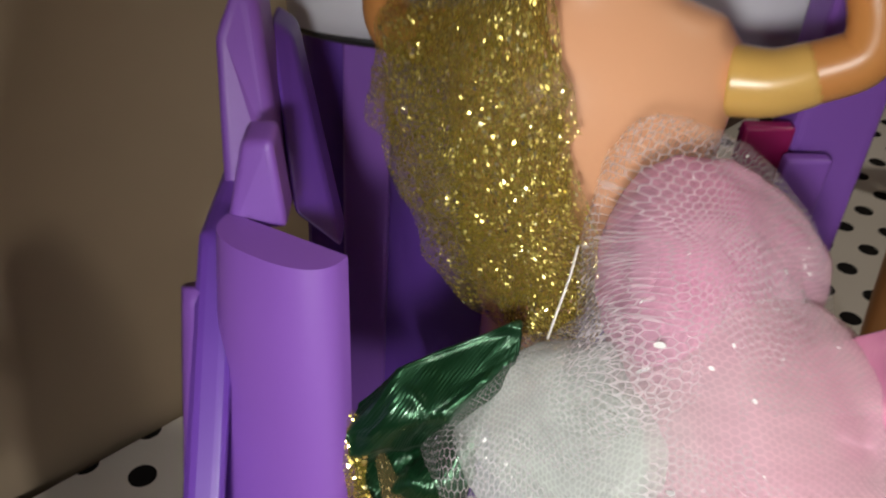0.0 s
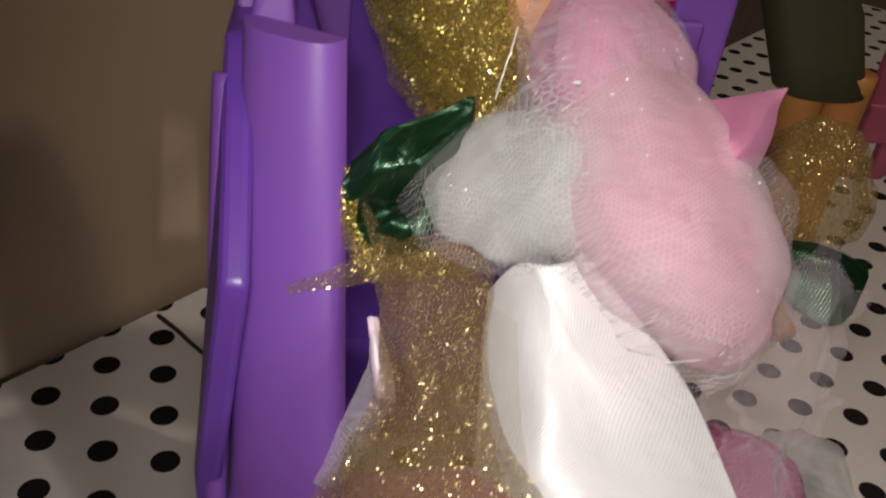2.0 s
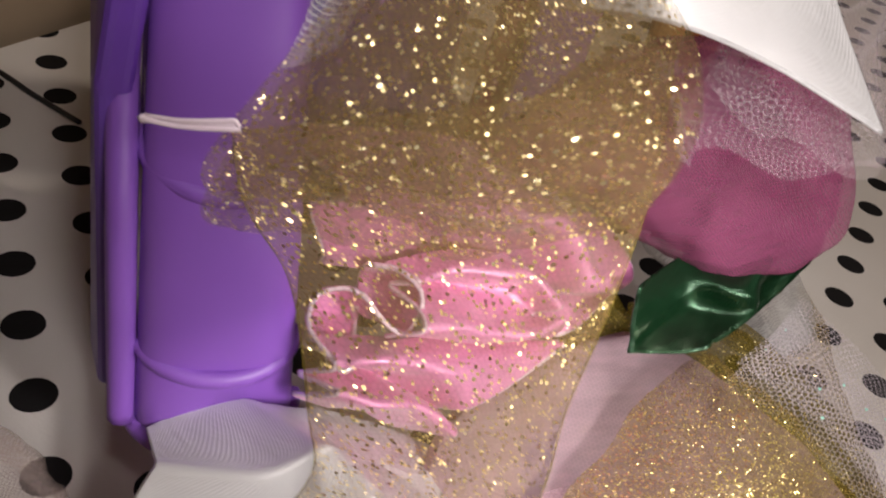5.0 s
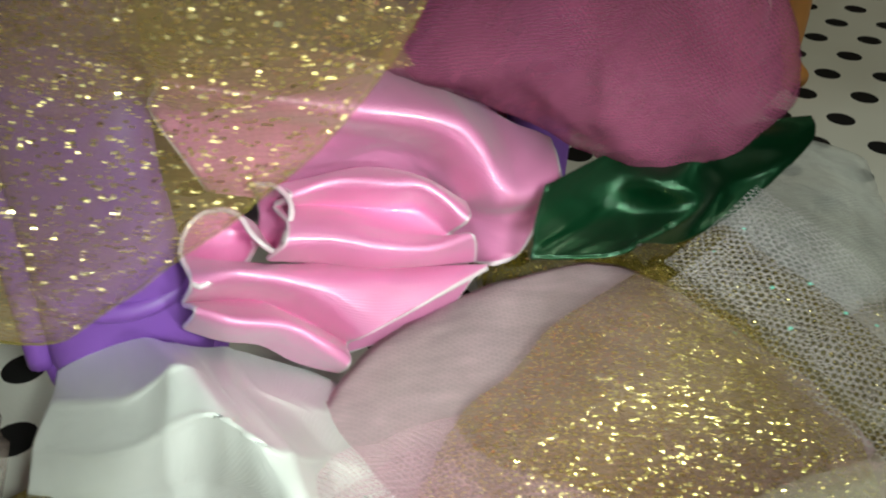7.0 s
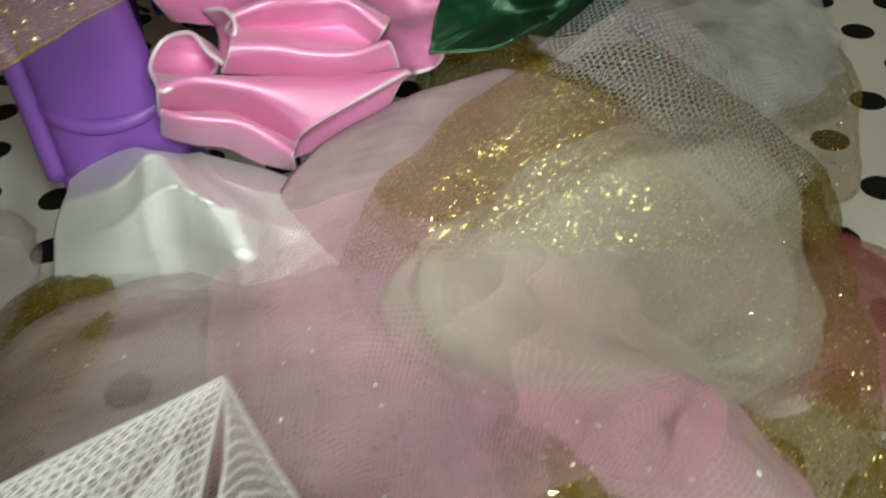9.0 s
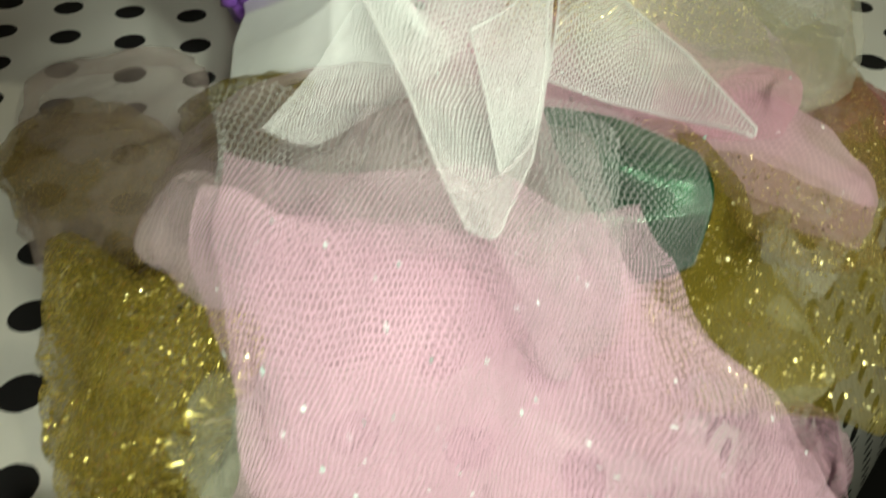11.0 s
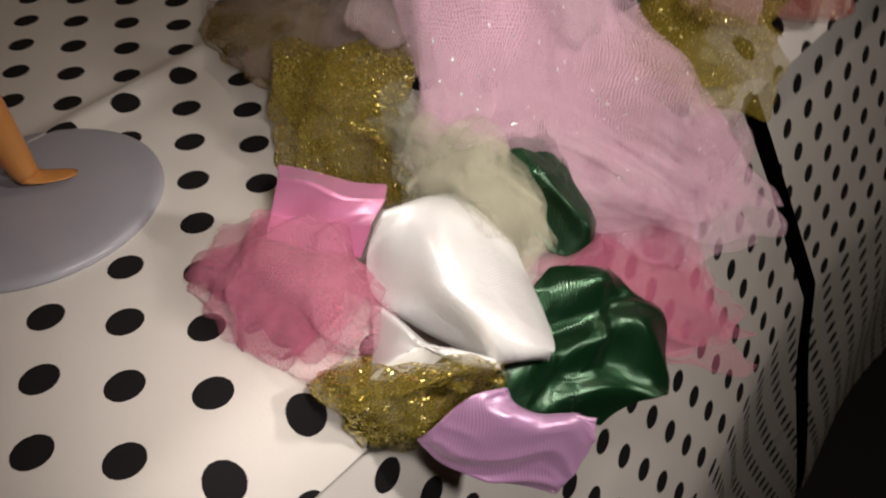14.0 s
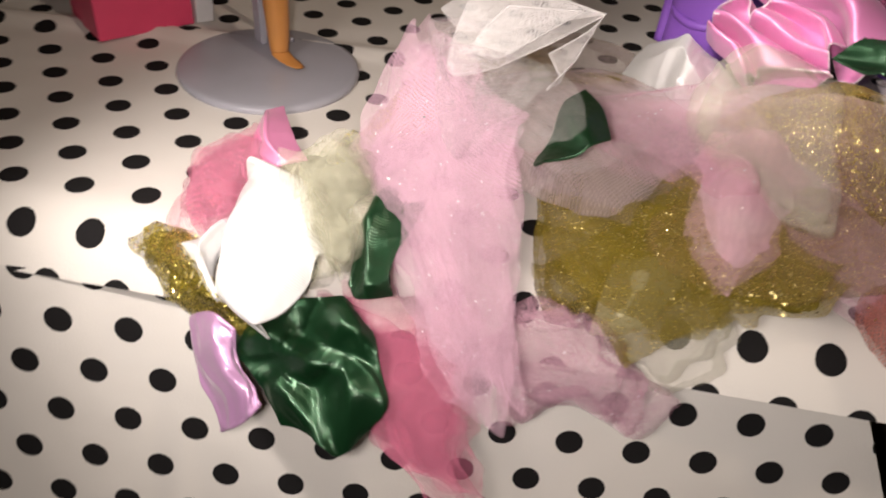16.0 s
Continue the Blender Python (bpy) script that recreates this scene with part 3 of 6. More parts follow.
# ---- the purple toy seat ----
HEAD_WING = [(0.280, 0.233, 0.206), (0.287, 0.242, 0.238), (0.293, 0.243, 0.247), (0.297, 0.242, 0.244), (0.293, 0.232, 0.218), (0.291, 0.226, 0.205)]
WING_FOLD = [(0.290, 0.224, 0.207), (0.304, 0.249, 0.236), (0.309, 0.248, 0.232), (0.298, 0.219, 0.197)]
BLACK_LINE = [(0.338, 0.38, 0.001), (0.338, 0.364, 0.001), (0.337, 0.348, 0.001), (0.337, 0.322, 0.001)]
THREAD = [(0.303, 0.166, 0.224), (0.299, 0.164, 0.221), (0.297, 0.164, 0.215), (0.297, 0.165, 0.209)]

M_white_plastic = plain("lavender_white_plastic", (0.66, 0.66, 0.74), 0.3, vary=0.03, scale=30)
M_black = plain("plain_black", (0.015, 0.014, 0.016), 0.45)
M_magenta = plain("magenta_plastic", (0.26, 0.01, 0.09), 0.3)
# darker, bluer purple for the side wing, fold, backrest and cushion plate
M_purple_deep = plain("purple_plastic_darker", (0.13, 0.045, 0.36), 0.35, vary=0.03, scale=20)
U, V = Vector((0.72, -0.69, 0)), Vector((0.69, 0.72, 0))


RAISED = Matrix(((0.9999, -0.0130, -0.0105, 0.0006), (0.0129, 0.9999, -0.0039, -0.0152), (0.0105, 0.0038, 0.9999, 0.0068), (0, 0, 0, 1)))


def raised(ob, skip=()):
    """The upper part of the throne, and who sits in it, lean forward and stand a little higher."""
    for o in (ob, *ob.children_recursive):
        if o.type == "MESH" and o.name.split(".")[0] not in skip:
            for v in o.data.vertices:
                f = min(1.0, max(0.0, (v.co.z - 0.05) / 0.11))
                v.co = v.co.lerp(RAISED @ v.co, f * f * (3 - 2 * f))
    return ob


def toy_seat():
    seat = tagged(new("toy_throne"), "purple plastic toy throne with a white headrest", "toy throne")
    # the arm leans forward from its top and stands on a rounded foot
    arm = [(0.028, 0.233, 0.183, 0.255, 0.16), (0.036, 0.23, 0.181, 0.257, 0.158), (0.06, 0.2315, 0.1825, 0.253, 0.158), (0.085, 0.232, 0.183, 0.2505, 0.1585), (0.1181, 0.241, 0.1914, 0.2566, 0.1671), (0.1512, 0.2499, 0.1997, 0.2628, 0.1757), (0.1844, 0.2589, 0.2081, 0.269, 0.1843), (0.2175, 0.2679, 0.2164, 0.2751, 0.1929)]

    def arm_ring(z):
        k = next((i for i in range(len(arm) - 2) if arm[i + 1][0] >= z), len(arm) - 2)
        f = (z - arm[k][0]) / (arm[k + 1][0] - arm[k][0])
        z0, ax, ay, bx, by = [p + (q - p) * f for p, q in zip(arm[k], arm[k + 1])]
        a, b = Vector((ax, ay, z0)), Vector((bx, by, z0))
        side = (b - a) / 2
        out = Vector((-side.y, side.x, 0)).normalized() * -0.011
        return (a + b) / 2 - out * 0.7, side, out

    under(new("arm_post", half_round("arm_post", [arm_ring(0.028 + 0.1895 * k / 24) for k in range(25)], M_purple)), seat)
    for z, r in ((0.034, 0.0034), (0.058, 0.0022), (0.102, 0.0022)):
        c, a, b = arm_ring(z)
        pts = [c + a * 1.02 * math.cos(t) + b * 1.05 * math.sin(t) + Vector((0, 0, -0.005 * math.sin(t))) for t in [math.pi * k / 14 for k in range(15)]]
        under(new("moulding", tube("moulding", pts, r, M_purple, 8, 2)), seat)
    rim = [(0.265, 0.218, 0.205), (0.257, 0.211, 0.175), (0.249, 0.203, 0.145), (0.241, 0.196, 0.115), (0.233, 0.188, 0.085), (0.232, 0.187, 0.060), (0.231, 0.186, 0.034)]
    under(new("side_rim", tube("side_rim", rim, (0.0030, 0.0032), M_purple, 10)), seat)
    block_m = panel("top_block", [(0.271, 0.217, 0.215), (0.279, 0.210, 0.215), (0.279, 0.213, 0.231), (0.276, 0.218, 0.230)], V * 0.009, M_purple, 0.0016)
    under(new("top_block", block_m), seat)
    wing = [Vector((0.236, 0.199, 0.030)), Vector((0.262, 0.232, 0.000)), Vector((0.302, 0.276, 0.000)), Vector((0.322, 0.296, 0.120)), Vector((0.295, 0.251, 0.212)), Vector((0.268, 0.222, 0.213)), Vector((0.239, 0.189, 0.173)), Vector((0.234, 0.196, 0.112))]
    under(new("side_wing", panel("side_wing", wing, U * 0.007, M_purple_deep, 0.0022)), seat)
    under(new("head_wing", panel("head_wing", HEAD_WING, V * 0.014, M_purple, 0.0022)), seat)
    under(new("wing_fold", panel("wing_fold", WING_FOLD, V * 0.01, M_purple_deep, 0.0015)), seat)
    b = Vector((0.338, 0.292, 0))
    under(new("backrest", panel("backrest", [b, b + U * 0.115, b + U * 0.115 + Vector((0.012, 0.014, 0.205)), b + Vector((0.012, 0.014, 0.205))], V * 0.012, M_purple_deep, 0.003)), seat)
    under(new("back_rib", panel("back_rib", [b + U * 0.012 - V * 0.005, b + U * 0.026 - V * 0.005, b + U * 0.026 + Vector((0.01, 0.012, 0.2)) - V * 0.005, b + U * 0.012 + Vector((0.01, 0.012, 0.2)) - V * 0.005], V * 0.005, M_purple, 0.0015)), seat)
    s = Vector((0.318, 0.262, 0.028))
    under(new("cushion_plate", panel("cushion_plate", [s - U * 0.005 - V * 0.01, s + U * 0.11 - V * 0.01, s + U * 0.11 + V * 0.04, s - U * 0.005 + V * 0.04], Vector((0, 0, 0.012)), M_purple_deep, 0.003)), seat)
    r0 = Vector((0.394, 0.178, 0))
    under(new("post", panel("post", [r0, r0 + U * 0.022, r0 + U * 0.023 + V * 0.012 + Vector((0, 0, 0.265)), r0 + U * 0.003 + V * 0.012 + Vector((0, 0, 0.265))], V * 0.014, M_purple, 0.0025)), seat)
    under(new("post_face", panel("post_face", [r0 - U * 0.003 - V * 0.003 + Vector((0, 0, 0.05)), r0 + U * 0.008 - V * 0.003 + Vector((0, 0, 0.05)), r0 + U * 0.008 + V * 0.002 + Vector((0, 0, 0.195)), r0 - U * 0.003 + V * 0.002 + Vector((0, 0, 0.195))], V * 0.004, M_purple, 0.0012)), seat)
    g = r0 - U * 0.012 + V * 0.008
    under(new("inner_panel", panel("inner_panel", [g, g + U * 0.012, g + U * 0.012 + Vector((0, 0, 0.2)), g + Vector((0, 0, 0.2))], V * 0.004, M_magenta, 0.001)), seat)
    h = Vector((0.392, 0.248, 0.209))
    shell = []
    for k in range(11):
        f = k / 10
        w = 0.072 * (1 - 0.45 * f ** 3)
        shell.append((h + Vector((0.006, 0.008, 0.075)) * f, U * w, V * 0.02 * (1 - 0.3 * f)))
    under(new("headrest", loft("headrest", shell, M_white_plastic, 48, 3.0)), seat)
    # a thin black tube stands for the shadow under the headrest
    ring = [h + U * 0.071 * math.cos(t) - V * 0.0200 * math.sin(t) - Vector((0, 0, 0.002)) for t in [math.pi * (0.06 + 0.88 * k / 16) for k in range(17)]]
    under(new("trim", tube("trim", ring, 0.0015, M_black, 8, 2)), seat)
    return raised(seat, ("moulding", "side_rim", "top_block", "side_wing", "head_wing", "wing_fold", "arm_post"))


toy_seat()

# ---- dolls ----
M_skin = plain("peach_doll_plastic", (0.80, 0.42, 0.24), 0.28, vary=0.03, scale=40)
M_amber = plain("amber_doll_plastic", (0.70, 0.43, 0.12), 0.3, vary=0.04, scale=60)
M_tan = plain("tan_doll_plastic", (0.60, 0.26, 0.075), 0.35, vary=0.05, scale=60)
M_shorts = plain("olive_doll_plastic", (0.05, 0.048, 0.018), 0.7, vary=0.1, scale=200)


def floral():
    """Black cloth with a scatter of coral red flowers."""
    m, nt, b = nodes_of("floral_cloth")
    tc = nt.nodes.new("ShaderNodeTexCoord")
    vor = node(nt, "ShaderNodeTexVoronoi", Scale=95.0, Randomness=0.8)
    nt.links.new(tc.outputs["Object"], vor.inputs["Vector"])
    petals = node(nt, "ShaderNodeTexNoise", Scale=420.0, Detail=2.0)
    nt.links.new(tc.outputs["Object"], petals.inputs["Vector"])
    edge = math_node(nt, "ADD", vor.outputs["Distance"], math_node(nt, "MULTIPLY", petals.outputs["Fac"], 0.35))
    mix = nt.nodes.new("ShaderNodeMix")
    mix.data_type = "RGBA"
    nt.links.new(math_node(nt, "LESS_THAN", edge, 0.48), mix.inputs["Factor"])
    mix.inputs["A"].default_value, mix.inputs["B"].default_value = (0.012, 0.016, 0.015, 1), (0.45, 0.05, 0.045, 1)
    nt.links.new(mix.outputs["Result"], b.inputs["Base Color"])
    b.inputs["Roughness"].default_value = 0.8
    return m


M_floral = floral()


def joined(name, meshes, label, category):
    bm = bmesh.new()
    mats = []
    for me in meshes:
        start = len(bm.faces)
        bm.from_mesh(me)
        bm.faces.ensure_lookup_table()
        if me.materials[0] not in mats:
            mats.append(me.materials[0])
        for f in bm.faces[start:]:
            f.material_index = mats.index(me.materials[0])
    out = bpy.data.meshes.new(name)
    bm.to_mesh(out)
    bm.free()
    for m in mats:
        out.materials.append(m)
    out.polygons.foreach_set("use_smooth", [True] * len(out.polygons))
    return tagged(new(name, out), label, category)


def seated_doll():
    c = Vector((0.345, 0.205, 0))
    rings = []
    for z, w, d, back in ((0.10, 0.012, 0.010, 0.03), (0.15, 0.016, 0.012, 0.016), (0.185, 0.0245, 0.013, 0.0), (0.205, 0.0268, 0.0150, 0), (0.220, 0.0285, 0.0140, 0.001), (0.228, 0.0285, 0.0118, 0.003), (0.2325, 0.0250, 0.0100, 0.004), (0.2355, 0.0160, 0.009, 0.005), (0.2395, 0.0108, 0.008, 0.005), (0.246, 0.0080, 0.0077, 0.006), (0.262, 0.0066, 0.0068, 0.008), (0.285, 0.0066, 0.007, 0.010)):
        rings.append((c + V * back + Vector((0, 0, z)), U * w, V * d))
    torso = loft("torso", rings, M_skin, 32, 2.2)
    sleeve = tube("arm", [(0.363, 0.186, 0.222), (0.366, 0.179, 0.223), (0.370, 0.173, 0.226)], (0.0072, 0.0060), M_amber, 16)
    right = tube("arm", [(0.370, 0.173, 0.226), (0.373, 0.167, 0.230), (0.374, 0.166, 0.235), (0.374, 0.168, 0.241), (0.374, 0.171, 0.246), (0.374, 0.175, 0.255)], (0.0060, 0.0044), M_tan, 16)
    left = tube("arm", [(0.336, 0.222, 0.228), (0.332, 0.236, 0.223), (0.332, 0.249, 0.222), (0.337, 0.256, 0.232), (0.343, 0.259, 0.246), (0.346, 0.26, 0.262)], (0.0062, 0.0042), M_tan, 14)
    palm = tube("palm", [(0.373, 0.169, 0.242), (0.373, 0.167, 0.245), (0.374, 0.165, 0.248)], (0.0046, 0.0030), M_tan, 12)
    head = loft("head", [(c + V * (0.004 + 0.004 * math.sin(t)) + Vector((0, 0, 0.277 - 0.028 * math.cos(t))), U * 0.0185 * math.sin(t), V * 0.019 * math.sin(t)) for t in [0.12 + 2.9 * k / 12 for k in range(13)]], M_skin, 28, 2.1)
    return raised(joined("doll", [torso, head, sleeve, right, left, palm], "peach plastic fashion doll seated in the purple toy throne", "doll"))


def standing_doll():
    low, waist = Vector((0.564, 0.168, 0.140)), Vector((0.570, 0.195, 0.198))
    legs = []
    for k in (-1, 1):
        p = low + U * (0.004 + 0.011 * k)
        legs.append(tube("leg", [p + Vector((0, 0, 0.01)), p + Vector((0.002, 0, -0.05)), Vector((p.x + 0.004, p.y - 0.003, 0.03)), Vector((p.x + 0.005, p.y - 0.004, 0.010)), Vector((p.x - 0.006, p.y - 0.016, 0.006))], (0.0105, 0.0062), M_tan, 14))
    shorts = [(low.lerp(waist, f), U * w, V * w * 0.7) for f, w in ((0.0, 0.0195), (0.02, 0.0215), (0.3, 0.0225), (0.6, 0.0235), (0.9, 0.0195), (1.0, 0.0185))]
    shirt = [(waist + (waist - low) * f, U * w, V * w * 0.7) for f, w in ((-0.04, 0.0215), (0.2, 0.021), (0.5, 0.023), (0.9, 0.027), (1.1, 0.018))]
    return joined("doll", legs + [loft("shorts", shorts, M_shorts, 28, 2.6), loft("shirt", shirt, M_floral, 28, 2.4)], "tan plastic doll in olive shorts and a dark floral shirt", "doll")


seated_doll()
standing_doll()


# ---- doll stand and the things at the back ----
M_stand = plain("lavender_grey_plastic", (0.40, 0.40, 0.46), 0.28, vary=0.05, scale=40)
M_pink_card = plain("hot_pink_card", (0.80, 0.07, 0.17), 0.45, vary=0.04, scale=60)
M_clear = plain("clear_plastic", (0.8, 0.8, 0.82), 0.15)


def doll_stand():
    stand = tagged(new("doll_stand"), "lavender grey plastic doll stand with a round base", "doll stand")
    rings = []
    for z, r in ((0.0, 0.0475), (0.0012, 0.0482), (0.0028, 0.0478), (0.0036, 0.0465), (0.0040, 0.044), (0.0042, 0.02)):
        rings.append(((0.028, 0.149, z), (r, 0, 0), (0, r, 0)))
    under(new("base", loft("base", rings, M_stand, 64, 2.0)), stand)
    p = Vector((0.011, 0.176, 0.004))
    for k, w in ((0, 0.0042), (1, 0.0036)):
        q = p + Vector((0.010, 0.008, 0)) * k
        under(new("pole", panel("pole", [q, q + U * w * 2, q + U * w * 2 + Vector((-0.012, 0.012, 0.16)), q + Vector((-0.012, 0.012, 0.16))], V * 0.004, M_stand, 0.0012)), stand)
    under(new("clip", tube("clip", [(0.016, 0.180, 0.012), (0.028, 0.172, 0.011), (0.036, 0.166, 0.012)], 0.0013, M_stand, 8)), stand)
    return stand


def stand_doll():
    leg = tube("leg", [(0.012, 0.172, 0.17), (0.018, 0.167, 0.12), (0.024, 0.163, 0.075), (0.029, 0.159, 0.04), (0.031, 0.157, 0.018), (0.032, 0.155, 0.0095)], (0.0105, 0.0046), M_tan, 16)
    foot = loft("foot", [((0.0315, 0.157, 0.012), U * 0.0040, V * 0.0040), ((0.0325, 0.155, 0.0085), U * 0.0044, V * 0.0052), ((0.0365, 0.1515, 0.0075), U * 0.0046, V * 0.0046), ((0.041, 0.149, 0.0068), U * 0.0042, V * 0.0042), ((0.0445, 0.1475, 0.0062), U * 0.0028, V * 0.003)], M_tan, 16, 2.0)
    return joined("doll", [leg, foot], "tan plastic doll with a bare foot standing on the round stand", "doll")


doll_stand()
stand_doll()


def pink_box():
    box = tagged(new("gift_box"), "hot pink card box with a clear plastic end", "box")
    a, b = Vector((-0.068, 0.150, 0.001)), Vector((-0.030, 0.190, 0.001))
    up, back = Vector((-0.01, 0.01, 0.08)), Vector((-0.03, 0.028, 0))
    under(new("card", panel("card", [a, b, b + up, a + up], back, M_pink_card, 0.001)), box)
    under(new("clear_end", panel("clear_end", [b + Vector((0.001, 0.001, 0)), b + Vector((0.009, 0.008, 0)), b + Vector((0.009, 0.008, 0.03)), b + Vector((0.001, 0.001, 0.03))], back * 0.4, M_clear, 0.001)), box)


pink_box()
# a rounded black body at the far left of the table
tagged(new("black_bag", loft("black_bag", [((-0.16, 0.24, z), (w, 0.02, 0), (-0.01, w * 0.7, 0)) for z, w in ((0.001, 0.05), (0.02, 0.056), (0.06, 0.05), (0.1, 0.03), (0.12, 0.01))], M_black, 32, 2.4)), "rounded black object lying on the tablecloth", "bag")
M_brown = plain("brown_wood", (0.13, 0.07, 0.045), 0.5, vary=0.25, scale=40)
M_teal = plain("teal_plastic", (0.01, 0.22, 0.22), 0.35)
M_pink_plastic = plain("pink_plastic", (0.62, 0.14, 0.24), 0.35)


def pink_chair():
    chair = tagged(new("toy_chair"), "pink plastic toy chair with an open back", "toy chair")
    o = Vector((0.80, 0.19, 0.0))
    for k in (0, 1, 2, 3):
        q = o + U * 0.022 * k
        under(new("slat", panel("slat", [q, q + U * 0.012, q + U * 0.012 + Vector((0, 0, 0.2)), q + Vector((0, 0, 0.2))], V * 0.008, M_pink_plastic, 0.002)), chair)
    for z in (0.03, 0.18):
        q = o + Vector((0, 0, z)) - V * 0.002
        under(new("rail", panel("rail", [q, q + U * 0.078, q + U * 0.078 + Vector((0, 0, 0.03)), q + Vector((0, 0, 0.03))], V * 0.012, M_pink_plastic, 0.002)), chair)


pink_chair()
tagged(new("teal_cup", loft("teal_cup", [((0.566, 0.228, z), (w, 0, 0), (0, w, 0)) for z, w in ((0.0, 0.007), (0.10, 0.008), (0.205, 0.010), (0.212, 0.009))], M_teal, 28, 2.0)), "teal plastic toy cup standing on the tablecloth", "cup")
tagged(new("wooden_board", panel("wooden_board", [(0.70, 0.375, 0), (1.3, 0.375, 0), (1.3, 0.375, 0.09), (0.70, 0.375, 0.09)], (0, 0.012, 0), M_brown, 0.003)), "brown wooden board leaning along the wall", "board")

M_thread = plain("white_thread", (0.75, 0.72, 0.66), 0.7)
# a thin black tube laid along the cloth
tagged(new("black_ribbon", tube("black_ribbon", BLACK_LINE, 0.0011, M_black, 8)), "narrow black line on the dotted tablecloth", "ribbon")
# ---- fabric pieces ----
S_PINK_PETAL = [[(0.069, 0.046, 0.040), (0.074, 0.036, 0.039), (0.080, 0.027, 0.036), (0.087, 0.018, 0.035)], [(0.064, 0.040, 0.040), (0.067, 0.029, 0.042), (0.071, 0.019, 0.039), (0.081, 0.013, 0.035)], [(0.059, 0.041, 0.029), (0.064, 0.035, 0.029), (0.068, 0.022, 0.030), (0.074, 0.012, 0.031)], [(0.057, 0.042, 0.022), (0.060, 0.034, 0.021), (0.064, 0.024, 0.020), (0.070, 0.014, 0.020)]]
D_ROSY_PUFF = [(0.042, 0.066, 0.004), (0.054, 0.068, 0.008), (0.063, 0.057, 0.014), (0.07, 0.037, 0.022), (0.07, 0.013, 0.022), (0.061, 0, 0.014), (0.051, -0.003, 0.006), (0.042, 0.002, 0.003), (0.032, 0.009, 0.002), (0.031, 0.024, 0.002), (0.032, 0.043, 0.002), (0.036, 0.058, 0.002)], (0.048, 0.016, 0.026)
D_WHITE_UNDER = [(0.062, 0.001, 0.012), (0.06, -0.019, 0.012), (0.063, -0.032, 0.01), (0.071, -0.039, 0.006), (0.058, -0.026, 0.002), (0.048, -0.018, 0.002), (0.041, -0.01, 0.001), (0.054, -0.006, 0.004)], (0.056, -0.021, 0.015)
D_OLIVE_UNDER = [(0.036, 0.001, 0.002), (0.048, -0.007, 0.006), (0.057, -0.027, 0.008), (0.069, -0.039, 0.008), (0.112, -0.01, -0.071), (0.08, -0.014, -0.046), (0.064, -0.014, -0.043), (0.054, -0.006, -0.043), (0.034, -0.011, 0.001)], (0.044, -0.029, 0.012)
S_LILAC = [[(0.050, -0.024, -0.020), (0.064, -0.032, -0.007), (0.075, -0.038, -0.008)], [(0.053, -0.030, -0.029), (0.068, -0.042, -0.013), (0.076, -0.041, -0.015)], [(0.059, -0.038, -0.035), (0.074, -0.049, -0.018), (0.080, -0.047, -0.019)], [(0.068, -0.047, -0.040), (0.082, -0.056, -0.020), (0.087, -0.054, -0.021)], [(0.076, -0.056, -0.044), (0.085, -0.060, -0.032), (0.092, -0.059, -0.022)]]
S_GREEN_BIG = [[(0.075, -0.032, -0.014), (0.084, -0.028, -0.005), (0.099, -0.026, 0.002), (0.112, -0.026, 0.006), (0.121, -0.032, 0.003)], [(0.074, -0.037, -0.017), (0.088, -0.039, -0.006), (0.101, -0.035, -0.007), (0.118, -0.040, 0.006), (0.128, -0.039, -0.000)], [(0.081, -0.043, -0.021), (0.093, -0.043, -0.016), (0.108, -0.050, -0.006), (0.119, -0.043, -0.006), (0.132, -0.045, -0.007)], [(0.089, -0.049, -0.025), (0.100, -0.056, -0.018), (0.110, -0.050, -0.018), (0.123, -0.055, -0.010), (0.136, -0.054, -0.016)], [(0.098, -0.057, -0.033), (0.110, -0.062, -0.029), (0.117, -0.068, -0.028), (0.123, -0.067, -0.032), (0.130, -0.060, -0.026)]]
S_GREEN_LEAF = [[(0.121, 0.004, 0.038), (0.126, -0.000, 0.039), (0.130, -0.006, 0.038), (0.138, -0.002, 0.039)], [(0.119, -0.001, 0.034), (0.121, -0.008, 0.038), (0.127, -0.015, 0.033), (0.135, -0.011, 0.033)], [(0.117, -0.007, 0.027), (0.119, -0.017, 0.033), (0.123, -0.025, 0.027), (0.131, -0.021, 0.027)], [(0.115, -0.015, 0.019), (0.121, -0.021, 0.023), (0.122, -0.032, 0.021), (0.130, -0.028, 0.021)], [(0.115, -0.024, 0.011), (0.118, -0.029, 0.010), (0.124, -0.033, 0.014), (0.132, -0.029, 0.014)]]
D_CREAM_FLUFF = [(0.125, 0.058, 0.03), (0.129, 0.051, 0.034), (0.118, 0.026, 0.036), (0.114, 0.008, 0.04), (0.113, -0.006, 0.042), (0.107, -0.017, 0.036), (0.113, -0.026, 0.026), (0.109, -0.024, 0.012), (0.101, -0.017, 0.022), (0.096, -0.01, 0.03), (0.091, -0.001, 0.034), (0.091, 0.012, 0.03), (0.106, 0.032, 0.026)], (0.091, -0.007, 0.05)
D_GOLD_LEFT = [(0.127, 0.116, 0.030), (0.131, 0.090, 0.040), (0.138, 0.068, 0.045), (0.138, 0.048, 0.048), (0.124, 0.047, 0.040), (0.121, 0.054, 0.032), (0.103, 0.029, 0.030), (0.105, 0.022, 0.022), (0.103, 0.031, 0.014), (0.101, 0.049, 0.008), (0.100, 0.067, 0.004), (0.101, 0.083, 0.003), (0.104, 0.095, 0.004), (0.114, 0.108, 0.006), (0.121, 0.116, 0.012)], (0.108, 0.058, 0.032)
